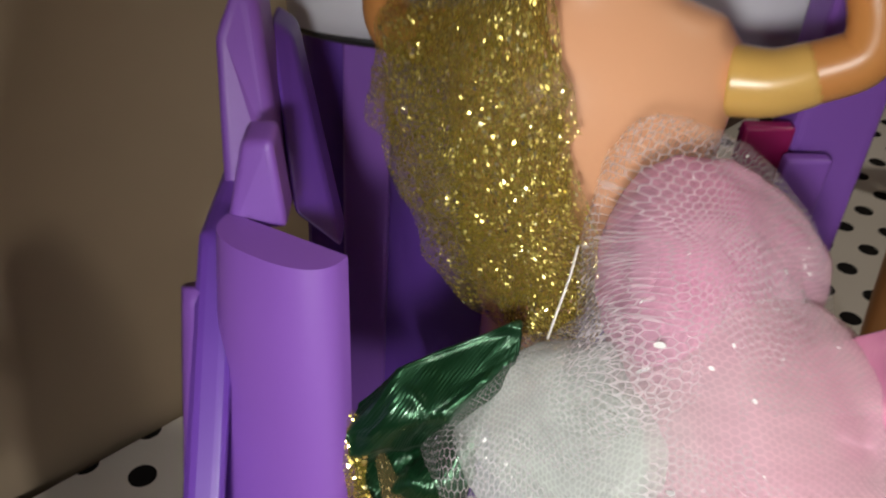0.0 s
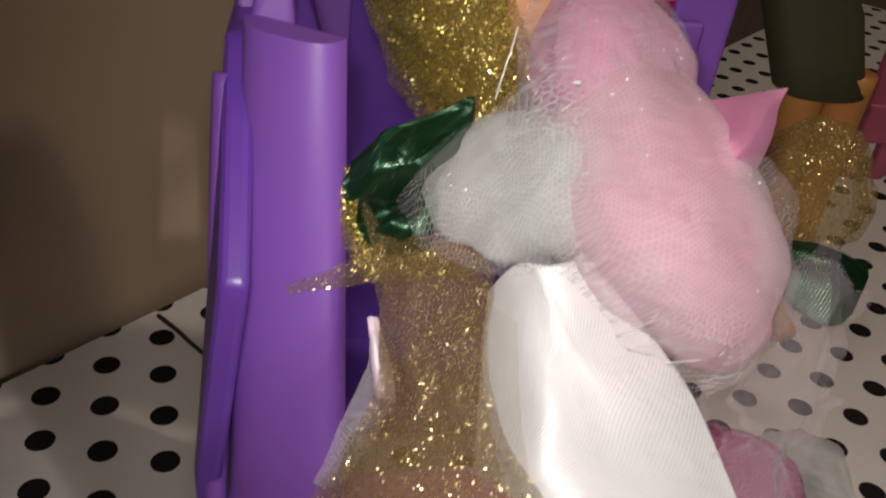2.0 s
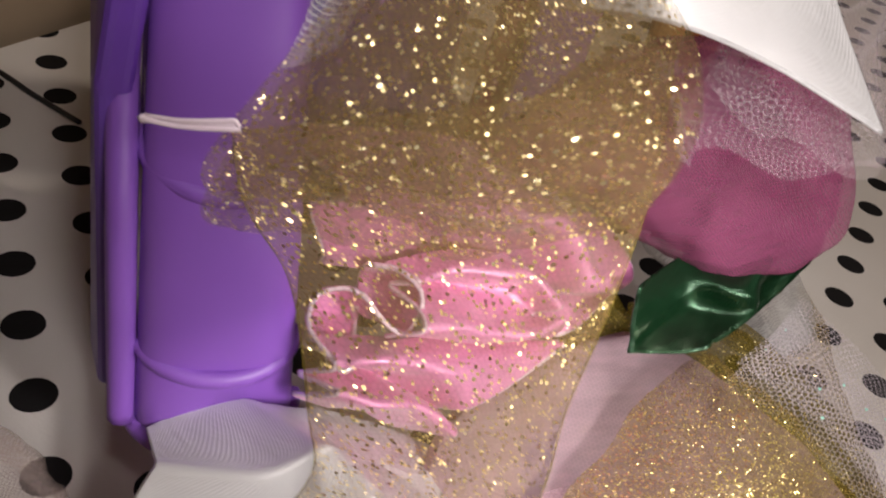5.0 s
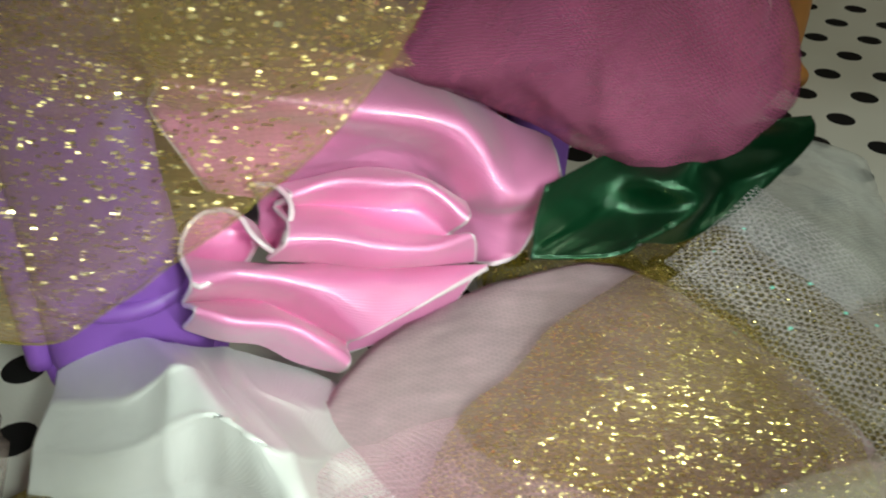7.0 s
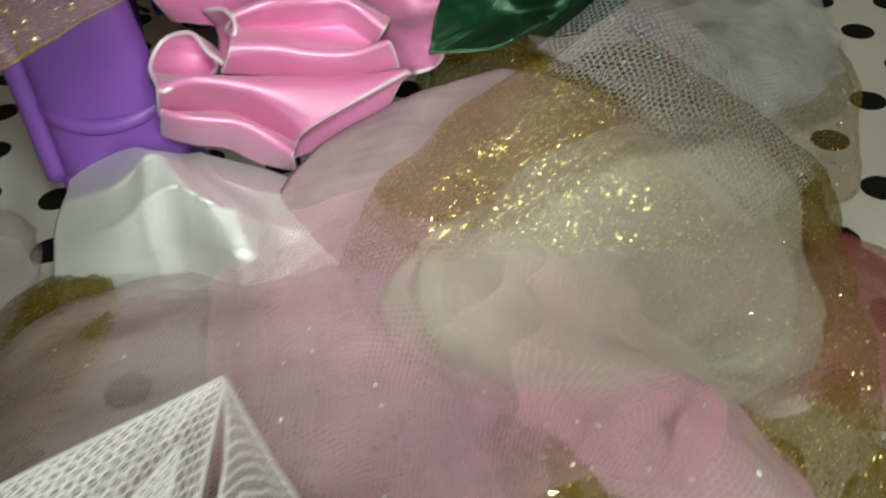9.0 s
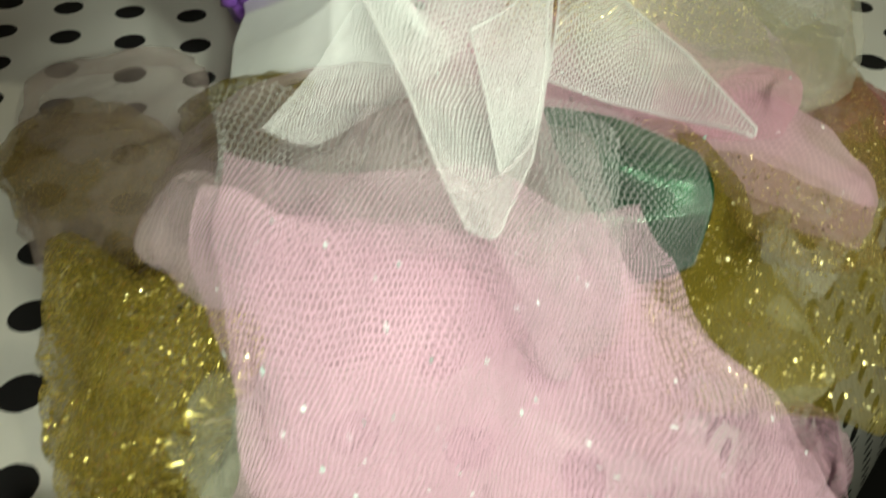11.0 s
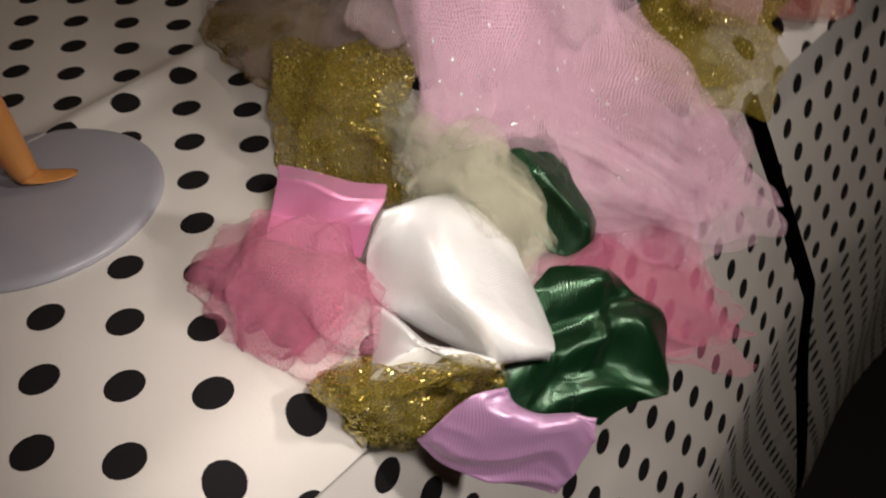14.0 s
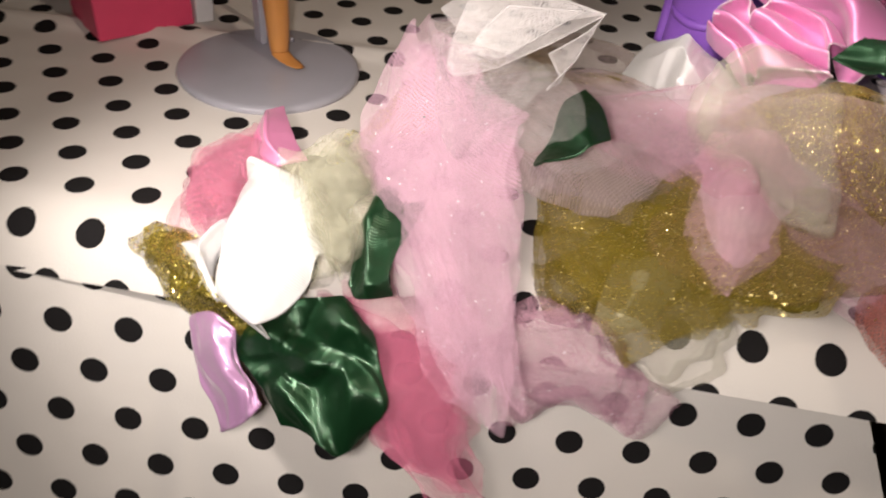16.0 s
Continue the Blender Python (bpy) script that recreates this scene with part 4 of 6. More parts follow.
S_PINK_NET = [[(0.125, 0.038, 0.091), (0.133, 0.021, 0.091), (0.144, 0.009, 0.093), (0.155, 0.002, 0.089), (0.167, 0.000, 0.083)], [(0.114, 0.024, 0.066), (0.125, 0.010, 0.065), (0.142, -0.000, 0.060), (0.151, -0.016, 0.060), (0.167, -0.029, 0.055)], [(0.107, 0.017, 0.047), (0.123, 0.001, 0.048), (0.143, -0.010, 0.046), (0.155, -0.027, 0.049), (0.173, -0.043, 0.043)], [(0.124, -0.002, 0.036), (0.135, -0.016, 0.035), (0.151, -0.025, 0.034), (0.163, -0.041, 0.037), (0.177, -0.055, 0.030)], [(0.138, -0.025, 0.017), (0.149, -0.036, 0.021), (0.163, -0.045, 0.020), (0.169, -0.055, 0.025), (0.179, -0.065, 0.020)], [(0.146, -0.036, 0.013), (0.152, -0.046, 0.012), (0.161, -0.054, 0.009), (0.167, -0.061, 0.012), (0.179, -0.070, 0.013)]]
S_DEEP_PINK = [[(0.109, -0.02, 0.007), (0.118, -0.023, 0.009), (0.134, -0.021, 0.003), (0.145, -0.022, 0.006), (0.158, -0.026, 0.011)], [(0.113, -0.026, -0.001), (0.127, -0.034, 0.002), (0.143, -0.036, 0.003), (0.157, -0.039, 0.006), (0.164, -0.047, 0.004)], [(0.126, -0.039, -0.01), (0.131, -0.046, -0.012), (0.143, -0.048, -0.009), (0.155, -0.051, -0.005), (0.165, -0.056, -0.004)], [(0.13, -0.047, -0.021), (0.136, -0.055, -0.024), (0.147, -0.058, -0.023), (0.158, -0.06, -0.019), (0.165, -0.062, -0.016)], [(0.147, -0.054, -0.026), (0.153, -0.062, -0.03), (0.16, -0.068, -0.034), (0.167, -0.07, -0.033), (0.174, -0.07, -0.031)]]
D_PINK_LOW = [(0.17, -0.038, 0.004), (0.175, -0.036, 0.02), (0.185, -0.032, 0.022), (0.204, -0.028, 0.018), (0.218, -0.024, -0.003), (0.235, -0.026, -0.017), (0.231, -0.026, -0.038), (0.21, -0.026, -0.026), (0.197, -0.026, -0.032), (0.188, -0.026, -0.039), (0.175, -0.024, -0.03)], (0.193, -0.046, 0.018)
S_WHITE_PETAL = [[(0.08, 0.013, 0.026), (0.094, 0.012, 0.022), (0.106, 0.009, 0.018), (0.112, 0.001, 0.01), (0.11, -0.011, 0.006)], [(0.07, 0.002, 0.042), (0.082, 0, 0.04), (0.093, -0.004, 0.037), (0.098, -0.012, 0.03), (0.102, -0.019, 0.019)], [(0.067, 0.007, 0.027), (0.071, -0.003, 0.034), (0.078, -0.013, 0.037), (0.091, -0.02, 0.027), (0.1, -0.027, 0.01)], [(0.063, 0.002, 0.016), (0.067, -0.01, 0.023), (0.07, -0.022, 0.029), (0.082, -0.03, 0.022), (0.094, -0.038, 0.005)], [(0.068, -0.009, 0.006), (0.07, -0.022, 0.013), (0.07, -0.032, 0.022), (0.079, -0.038, 0.017), (0.087, -0.046, 0.005)], [(0.073, -0.023, 0), (0.071, -0.033, 0.005), (0.071, -0.039, 0.01), (0.077, -0.044, 0.009), (0.085, -0.046, 0.005)], [(0.076, -0.02, -0.006), (0.077, -0.027, -0.006), (0.079, -0.033, -0.004), (0.085, -0.038, -0.004), (0.09, -0.042, -0.005)]]
S_NET_LEFT = [[(0.146, 0.029, 0.114), (0.166, 0.030, 0.110), (0.190, 0.028, 0.106)], [(0.140, 0.032, 0.105), (0.149, 0.030, 0.103), (0.161, 0.029, 0.096)], [(0.132, 0.037, 0.096), (0.140, 0.035, 0.090), (0.154, 0.033, 0.091)]]
S_NET_FRONT = [[(0.146, 0.029, 0.114), (0.167, 0.030, 0.110), (0.190, 0.028, 0.106)], [(0.143, 0.019, 0.106), (0.154, 0.015, 0.101), (0.173, 0.016, 0.098)], [(0.140, 0.009, 0.096), (0.146, 0.005, 0.094), (0.157, 0.007, 0.091)], [(0.140, 0.005, 0.090), (0.143, 0.002, 0.088), (0.150, 0.004, 0.089)]]
S_NET_PLEAT = [[(0.157, 0.019, 0.108), (0.165, 0.018, 0.109), (0.182, 0.023, 0.108)], [(0.151, 0.011, 0.103), (0.155, 0.010, 0.103), (0.169, 0.014, 0.101)], [(0.146, 0.004, 0.096), (0.149, 0.004, 0.096), (0.157, 0.007, 0.094)]]
S_NET_RIGHT = [[(0.190, 0.028, 0.106), (0.185, 0.023, 0.101), (0.173, 0.016, 0.094)], [(0.186, 0.013, 0.105), (0.182, 0.009, 0.099), (0.177, 0.007, 0.092)], [(0.181, -0.003, 0.102), (0.179, -0.003, 0.097), (0.178, -0.003, 0.093)], [(0.174, -0.018, 0.099), (0.174, -0.018, 0.098), (0.174, -0.017, 0.098)]]
S_NET_LOWER = [[(0.173, 0.018, 0.090), (0.185, 0.010, 0.085), (0.189, -0.006, 0.081)], [(0.165, 0.011, 0.087), (0.175, 0.002, 0.081), (0.184, -0.011, 0.078)], [(0.160, 0.001, 0.080), (0.168, -0.005, 0.075), (0.179, -0.013, 0.077)], [(0.159, -0.012, 0.072), (0.163, -0.011, 0.073), (0.173, -0.015, 0.073)]]
D_GREY_VEIL = [(0.135, 0.029, 0.096), (0.147, 0.027, 0.097), (0.149, 0.012, 0.093), (0.162, 0.009, 0.096), (0.166, 0.003, 0.088), (0.162, -0.009, 0.076), (0.151, -0.008, 0.066), (0.147, -0.002, 0.066), (0.151, 0.013, 0.071), (0.144, 0.023, 0.073), (0.137, 0.036, 0.08)], (0.138, 0.001, 0.097)
S_VEIL_RIGHT = [[(0.167, 0.026, 0.090), (0.165, 0.015, 0.095), (0.174, 0.011, 0.090)], [(0.159, 0.018, 0.081), (0.154, 0.004, 0.090), (0.170, -0.002, 0.080)], [(0.155, 0.012, 0.073), (0.152, -0.001, 0.083), (0.167, -0.009, 0.073)], [(0.155, -0.000, 0.065), (0.153, -0.009, 0.069), (0.164, -0.011, 0.067)]]
S_VEIL_MIDDLE = [[(0.151, 0.036, 0.091), (0.152, 0.026, 0.094), (0.163, 0.023, 0.091)], [(0.138, 0.032, 0.082), (0.141, 0.021, 0.088), (0.151, 0.012, 0.080)], [(0.130, 0.032, 0.076), (0.137, 0.023, 0.081), (0.151, 0.012, 0.077)], [(0.124, 0.038, 0.071), (0.131, 0.032, 0.074), (0.140, 0.027, 0.074)]]
S_VEIL_LEFT = [[(0.140, 0.059, 0.089), (0.146, 0.047, 0.090), (0.154, 0.039, 0.087)], [(0.130, 0.054, 0.081), (0.133, 0.040, 0.084), (0.143, 0.036, 0.080)], [(0.124, 0.047, 0.075), (0.126, 0.036, 0.080), (0.135, 0.035, 0.076)], [(0.124, 0.043, 0.069), (0.125, 0.038, 0.072), (0.130, 0.037, 0.072)]]
D_PINK_LOOPS = [(0.13, 0.061, 0.078), (0.134, 0.05, 0.073), (0.143, 0.04, 0.075), (0.148, 0.029, 0.074), (0.152, 0.017, 0.072), (0.148, 0.028, 0.065), (0.137, 0.041, 0.065), (0.131, 0.046, 0.058), (0.128, 0.054, 0.052), (0.126, 0.065, 0.055), (0.125, 0.07, 0.061)], (0.134, 0.036, 0.074)
S_GREEN_MID = [[(0.188, 0.026, 0.078), (0.195, 0.015, 0.077), (0.198, -0.001, 0.075)], [(0.181, 0.017, 0.075), (0.184, 0.005, 0.077), (0.192, -0.007, 0.075)], [(0.179, 0.007, 0.068), (0.182, -0.001, 0.069), (0.187, -0.010, 0.071)], [(0.174, -0.004, 0.062), (0.175, -0.009, 0.065), (0.177, -0.013, 0.069)]]
S_GOLD_BANK = [[(0.238, 0.014, 0.050), (0.262, 0.004, 0.048), (0.290, -0.013, 0.044)], [(0.216, 0.009, 0.041), (0.235, -0.008, 0.041), (0.259, -0.029, 0.035)], [(0.196, 0.002, 0.034), (0.211, -0.016, 0.038), (0.238, -0.041, 0.030)], [(0.181, -0.006, 0.030), (0.194, -0.024, 0.034), (0.219, -0.047, 0.027)]]
D_GOLD_MID = [(0.179, 0.018, 0.04), (0.196, 0.037, 0.036), (0.215, 0.06, 0.036), (0.231, 0.057, 0.038), (0.236, 0.036, 0.036), (0.238, 0.023, 0.024), (0.227, 0.016, 0.01), (0.208, -0.001, 0.002), (0.187, -0.01, 0.002), (0.181, 0.004, 0.026)], (0.208, 0.005, 0.036)
D_GOLD_SIDE = [(0.146, 0.203, 0.004), (0.137, 0.163, 0.004), (0.133, 0.135, 0.006), (0.126, 0.110, 0.010), (0.130, 0.091, 0.020), (0.151, 0.099, 0.024), (0.175, 0.130, 0.020), (0.188, 0.180, 0.012), (0.174, 0.215, 0.006)], (0.140, 0.117, 0.030)
D_OLIVE_BACK = [(0.197, 0.174, 0.012), (0.211, 0.173, 0.016), (0.223, 0.158, 0.022), (0.206, 0.117, 0.04), (0.175, 0.097, 0.044), (0.173, 0.126, 0.03)], (0.193, 0.129, 0.034)
S_PINK_RIGHT = [[(0.227, 0.106, 0.045), (0.254, 0.103, 0.05), (0.287, 0.083, 0.048), (0.302, 0.056, 0.044), (0.329, 0.024, 0.036)], [(0.195, 0.056, 0.06), (0.215, 0.048, 0.066), (0.237, 0.033, 0.062), (0.268, 0.021, 0.052), (0.316, 0.012, 0.032)], [(0.191, 0.029, 0.06), (0.201, 0.019, 0.064), (0.229, 0.012, 0.058), (0.259, 0.004, 0.044), (0.313, -0.002, 0.02)]]
D_BEIGE_LEFT = [(0.177, 0.241, 0.004), (0.203, 0.238, 0.006), (0.222, 0.218, 0.008), (0.213, 0.181, 0.014), (0.178, 0.129, 0.026), (0.147, 0.103, 0.03), (0.133, 0.115, 0.022), (0.131, 0.151, 0.01)], (0.161, 0.141, 0.03)
D_GOLD_FALL = [(0.219, 0.022, 0.045), (0.235, 0.031, 0.05), (0.254, 0.034, 0.03), (0.26, 0.026, 0.012), (0.244, 0.009, 0.008), (0.221, 0.001, 0.006), (0.207, 0.003, 0.01), (0.209, 0.014, 0.03)], (0.227, -0.005, 0.042)
D_TULLE_HEAP = [(0.154, 0.122, 0.02), (0.2, 0.151, 0.02), (0.229, 0.137, 0.025), (0.252, 0.104, 0.03), (0.276, 0.073, 0.03), (0.267, 0.034, 0.03), (0.235, 0.015, 0.032), (0.189, 0.004, 0.042), (0.15, 0.019, 0.046), (0.136, 0.064, 0.036)], (0.17, 0.038, 0.062)
D_GOLD_SPREAD = [(0.275, 0.039, 0.045), (0.347, 0.029, 0.03), (0.308, -0.004, 0.035), (0.257, -0.028, 0.04), (0.222, -0.026, 0.045), (0.218, -0.008, 0.048), (0.238, 0.015, 0.05)], (0.251, -0.003, 0.052)
S_PALE_PINK = [[(0.228, 0.029, 0.05), (0.236, 0.03, 0.062), (0.254, 0.034, 0.066), (0.276, 0.057, 0.056)], [(0.229, 0.028, 0.04), (0.238, 0.001, 0.06), (0.253, 0.006, 0.062), (0.275, 0.044, 0.044)], [(0.234, 0.024, 0.028), (0.244, -0.002, 0.046), (0.257, 0.008, 0.044), (0.275, 0.038, 0.03)], [(0.246, 0.02, 0.008), (0.251, 0.007, 0.018), (0.261, 0.012, 0.018), (0.275, 0.032, 0.01)]]
S_PETAL_FRONT = [[(0.237, 0.051, 0.052), (0.254, 0.047, 0.060), (0.277, 0.056, 0.052)], [(0.230, 0.013, 0.050), (0.246, 0.007, 0.062), (0.271, 0.024, 0.050)], [(0.232, -0.012, 0.046), (0.243, -0.021, 0.056), (0.263, -0.007, 0.046)], [(0.241, -0.021, 0.036), (0.247, -0.024, 0.038), (0.254, -0.014, 0.036)]]
S_CREAM_LEAF = [[(0.241, 0.025, 0.030), (0.243, 0.015, 0.033), (0.244, 0.013, 0.030)], [(0.214, 0.003, 0.028), (0.220, -0.015, 0.036), (0.231, -0.016, 0.028)], [(0.205, -0.021, 0.022), (0.212, -0.034, 0.028), (0.220, -0.030, 0.020)], [(0.204, -0.027, 0.012), (0.207, -0.028, 0.013), (0.210, -0.027, 0.012)]]
D_CREAM_VEIL = [(0.235, 0.028, 0.014), (0.248, 0.008, 0.012), (0.26, 0.002, 0.003), (0.251, -0.018, -0.004), (0.24, -0.02, -0.017), (0.222, -0.018, -0.011), (0.208, -0.022, 0.004), (0.219, -0.003, 0.012)], (0.231, -0.024, 0.02)
D_OLIVE_FRONT = [(0.252, 0.019, 0.004), (0.268, 0.027, 0.01), (0.295, 0.038, 0.01), (0.297, 0.024, 0.001), (0.289, 0.018, 0.001), (0.269, 0.018, 0.001)], (0.272, 0.009, 0.018)
D_ROSE_RIGHT = [(0.278, 0.037, 0.004), (0.296, 0.062, 0.016), (0.311, 0.069, 0.02), (0.344, 0.087, 0.02), (0.351, 0.07, 0.003), (0.33, 0.059, 0.001), (0.307, 0.05, 0.001)], (0.302, 0.032, 0.03)
D_GOLD_FAR = [(0.283, 0.061, 0.02), (0.307, 0.109, 0.03), (0.338, 0.15, 0.034), (0.375, 0.158, 0.03), (0.365, 0.104, 0.016), (0.334, 0.083, 0.012), (0.3, 0.06, 0.012)], (0.311, 0.074, 0.04)
S_GOLD_VEIL = [[(0.311, 0.086, 0.064), (0.312, 0.083, 0.066), (0.314, 0.081, 0.066), (0.315, 0.078, 0.064), (0.319, 0.076, 0.06)], [(0.29, 0.091, 0.06), (0.29, 0.079, 0.07), (0.291, 0.069, 0.076), (0.3, 0.063, 0.072), (0.315, 0.059, 0.062)], [(0.274, 0.093, 0.056), (0.276, 0.077, 0.068), (0.281, 0.062, 0.075), (0.293, 0.053, 0.07), (0.311, 0.046, 0.06)], [(0.262, 0.095, 0.048), (0.265, 0.077, 0.06), (0.273, 0.062, 0.066), (0.288, 0.049, 0.062), (0.312, 0.037, 0.05)], [(0.251, 0.093, 0.038), (0.256, 0.075, 0.046), (0.267, 0.059, 0.05), (0.283, 0.044, 0.048), (0.308, 0.027, 0.04)]]
D_CREAM_DOME = [(0.238, 0.055, 0.07), (0.245, 0.042, 0.085), (0.253, 0.032, 0.094), (0.261, 0.024, 0.098), (0.268, 0.016, 0.099), (0.269, 0.009, 0.096), (0.27, 0.004, 0.09), (0.273, 0.001, 0.074), (0.278, 0, 0.05), (0.256, 0.015, 0.05), (0.24, 0.036, 0.05), (0.235, 0.052, 0.058)], (0.24, 0.009, 0.106)
S_HEX_NET = [[(0.303, 0.077, 0.076), (0.314, 0.073, 0.081), (0.326, 0.071, 0.085)], [(0.304, 0.060, 0.072), (0.317, 0.057, 0.075), (0.330, 0.050, 0.074)], [(0.305, 0.041, 0.064), (0.319, 0.039, 0.067), (0.330, 0.034, 0.066)], [(0.306, 0.023, 0.056), (0.317, 0.020, 0.057), (0.326, 0.019, 0.059)]]
S_GREEN_LEAF2 = [[(0.302, 0.103, 0.082), (0.319, 0.098, 0.085), (0.331, 0.093, 0.085), (0.341, 0.086, 0.086), (0.359, 0.074, 0.086)], [(0.297, 0.101, 0.079), (0.313, 0.095, 0.082), (0.316, 0.085, 0.085), (0.328, 0.081, 0.088), (0.355, 0.071, 0.083)], [(0.293, 0.099, 0.075), (0.311, 0.091, 0.076), (0.317, 0.079, 0.080), (0.333, 0.081, 0.077), (0.345, 0.073, 0.078)], [(0.291, 0.098, 0.073), (0.301, 0.087, 0.074), (0.306, 0.083, 0.076), (0.321, 0.081, 0.070), (0.337, 0.076, 0.073)]]
D_WHITE_PUFF = [(0.402, 0.115, 0.03), (0.437, 0.124, 0.026), (0.47, 0.114, 0.022), (0.493, 0.093, 0.014), (0.481, 0.078, 0.01), (0.462, 0.064, 0.006), (0.431, 0.049, 0.003), (0.404, 0.059, 0.012), (0.39, 0.074, 0.024), (0.39, 0.093, 0.032)], (0.408, 0.079, 0.036)
D_GOLD_EDGE = [(0.453, 0.089, 0.006), (0.475, 0.078, 0.004), (0.461, 0.056, 0.003), (0.428, 0.04, 0.002), (0.399, 0.028, 0.002), (0.381, 0.035, 0.004), (0.384, 0.051, 0.01)], (0.41, 0.048, 0.014)
D_RUST = [(0.343, 0.025, 0.02), (0.362, 0.02, 0.012), (0.366, 0, 0.006), (0.362, -0.019, 0.004), (0.333, -0.029, 0.004), (0.308, -0.009, 0.01), (0.305, 0.009, 0.02)], (0.323, 0.001, 0.026)
D_DEEP_PINK_BAG = [(0.313, 0.137, 0.115), (0.306, 0.149, 0.093), (0.319, 0.135, 0.086), (0.327, 0.117, 0.081), (0.324, 0.095, 0.080), (0.327, 0.081, 0.088), (0.331, 0.072, 0.098), (0.335, 0.074, 0.109), (0.337, 0.082, 0.121), (0.334, 0.090, 0.130), (0.327, 0.109, 0.131), (0.316, 0.127, 0.127)], (0.308, 0.098, 0.109)
D_OLIVE_NET = [(0.329, 0.104, 0.04), (0.357, 0.105, 0.036), (0.391, 0.103, 0.03), (0.389, 0.08, 0.026), (0.388, 0.057, 0.02), (0.375, 0.031, 0.016), (0.352, 0.018, 0.016), (0.331, 0.028, 0.02), (0.315, 0.046, 0.03), (0.312, 0.068, 0.04)], (0.333, 0.059, 0.044)
D_PALE_PINK_MID = [(0.24, 0.115, 0.022), (0.254, 0.122, 0.036), (0.27, 0.125, 0.042), (0.29, 0.122, 0.046), (0.307, 0.114, 0.05), (0.322, 0.102, 0.052), (0.331, 0.088, 0.048), (0.33, 0.061, 0.044), (0.332, 0.043, 0.036), (0.327, 0.028, 0.028), (0.312, 0.015, 0.018), (0.276, 0.043, 0.02), (0.249, 0.086, 0.022)], (0.286, 0.072, 0.046)
S_WHITE_SWAG = [[(0.231, 0.178, 0.036), (0.240, 0.169, 0.043), (0.247, 0.161, 0.045), (0.255, 0.152, 0.042), (0.260, 0.145, 0.038), (0.274, 0.126, 0.029)], [(0.225, 0.169, 0.037), (0.230, 0.146, 0.050), (0.238, 0.137, 0.059), (0.244, 0.133, 0.051), (0.254, 0.126, 0.042), (0.267, 0.109, 0.034)], [(0.219, 0.170, 0.027), (0.224, 0.142, 0.043), (0.233, 0.124, 0.058), (0.237, 0.109, 0.056), (0.249, 0.111, 0.042), (0.261, 0.095, 0.034)], [(0.214, 0.168, 0.018), (0.222, 0.144, 0.031), (0.231, 0.124, 0.043), (0.232, 0.099, 0.053), (0.243, 0.102, 0.039), (0.255, 0.087, 0.031)], [(0.211, 0.165, 0.010), (0.220, 0.144, 0.020), (0.228, 0.125, 0.027), (0.234, 0.108, 0.033), (0.239, 0.102, 0.031), (0.251, 0.086, 0.023)]]
S_GOLD_RUFFLE = [[(0.320, 0.225, 0.243), (0.321, 0.214, 0.253), (0.326, 0.208, 0.258), (0.334, 0.205, 0.259)], [(0.313, 0.227, 0.233), (0.309, 0.205, 0.245), (0.314, 0.193, 0.252), (0.322, 0.187, 0.246)], [(0.312, 0.222, 0.221), (0.304, 0.200, 0.234), (0.306, 0.185, 0.240), (0.320, 0.182, 0.233)], [(0.315, 0.216, 0.207), (0.308, 0.196, 0.218), (0.309, 0.183, 0.224), (0.320, 0.178, 0.219)], [(0.318, 0.205, 0.194), (0.312, 0.188, 0.206), (0.313, 0.178, 0.210), (0.320, 0.173, 0.205)], [(0.321, 0.188, 0.183), (0.313, 0.177, 0.193), (0.313, 0.172, 0.195), (0.317, 0.171, 0.195)]]
D_PINK_CHEST = [(0.319, 0.170, 0.223), (0.327, 0.170, 0.228), (0.337, 0.165, 0.228), (0.344, 0.156, 0.222), (0.347, 0.147, 0.214), (0.344, 0.141, 0.205), (0.337, 0.138, 0.197), (0.319, 0.140, 0.199), (0.306, 0.148, 0.203), (0.305, 0.157, 0.207), (0.311, 0.166, 0.213)], (0.306, 0.147, 0.226)
D_PINK_BODY = [(0.318, 0.167, 0.214), (0.323, 0.152, 0.219), (0.331, 0.141, 0.213), (0.341, 0.133, 0.207), (0.343, 0.123, 0.197), (0.341, 0.113, 0.187), (0.331, 0.103, 0.178), (0.317, 0.099, 0.172), (0.301, 0.103, 0.169), (0.293, 0.116, 0.175), (0.289, 0.129, 0.184), (0.292, 0.145, 0.197), (0.304, 0.158, 0.206)], (0.291, 0.119, 0.206)
D_MINT_FLUFF = [(0.291, 0.177, 0.181), (0.299, 0.176, 0.190), (0.304, 0.171, 0.200), (0.308, 0.158, 0.206), (0.307, 0.146, 0.207), (0.305, 0.132, 0.203), (0.301, 0.125, 0.192), (0.292, 0.131, 0.186), (0.288, 0.142, 0.182), (0.286, 0.153, 0.178), (0.289, 0.165, 0.177)], (0.285, 0.141, 0.204)
S_PINK_CONE = [[(0.322, 0.135, 0.211), (0.334, 0.129, 0.212), (0.351, 0.121, 0.213)], [(0.317, 0.129, 0.208), (0.325, 0.122, 0.210), (0.345, 0.120, 0.211)], [(0.315, 0.123, 0.204), (0.320, 0.118, 0.207), (0.337, 0.117, 0.207)], [(0.319, 0.118, 0.200), (0.321, 0.116, 0.202), (0.329, 0.116, 0.202)]]
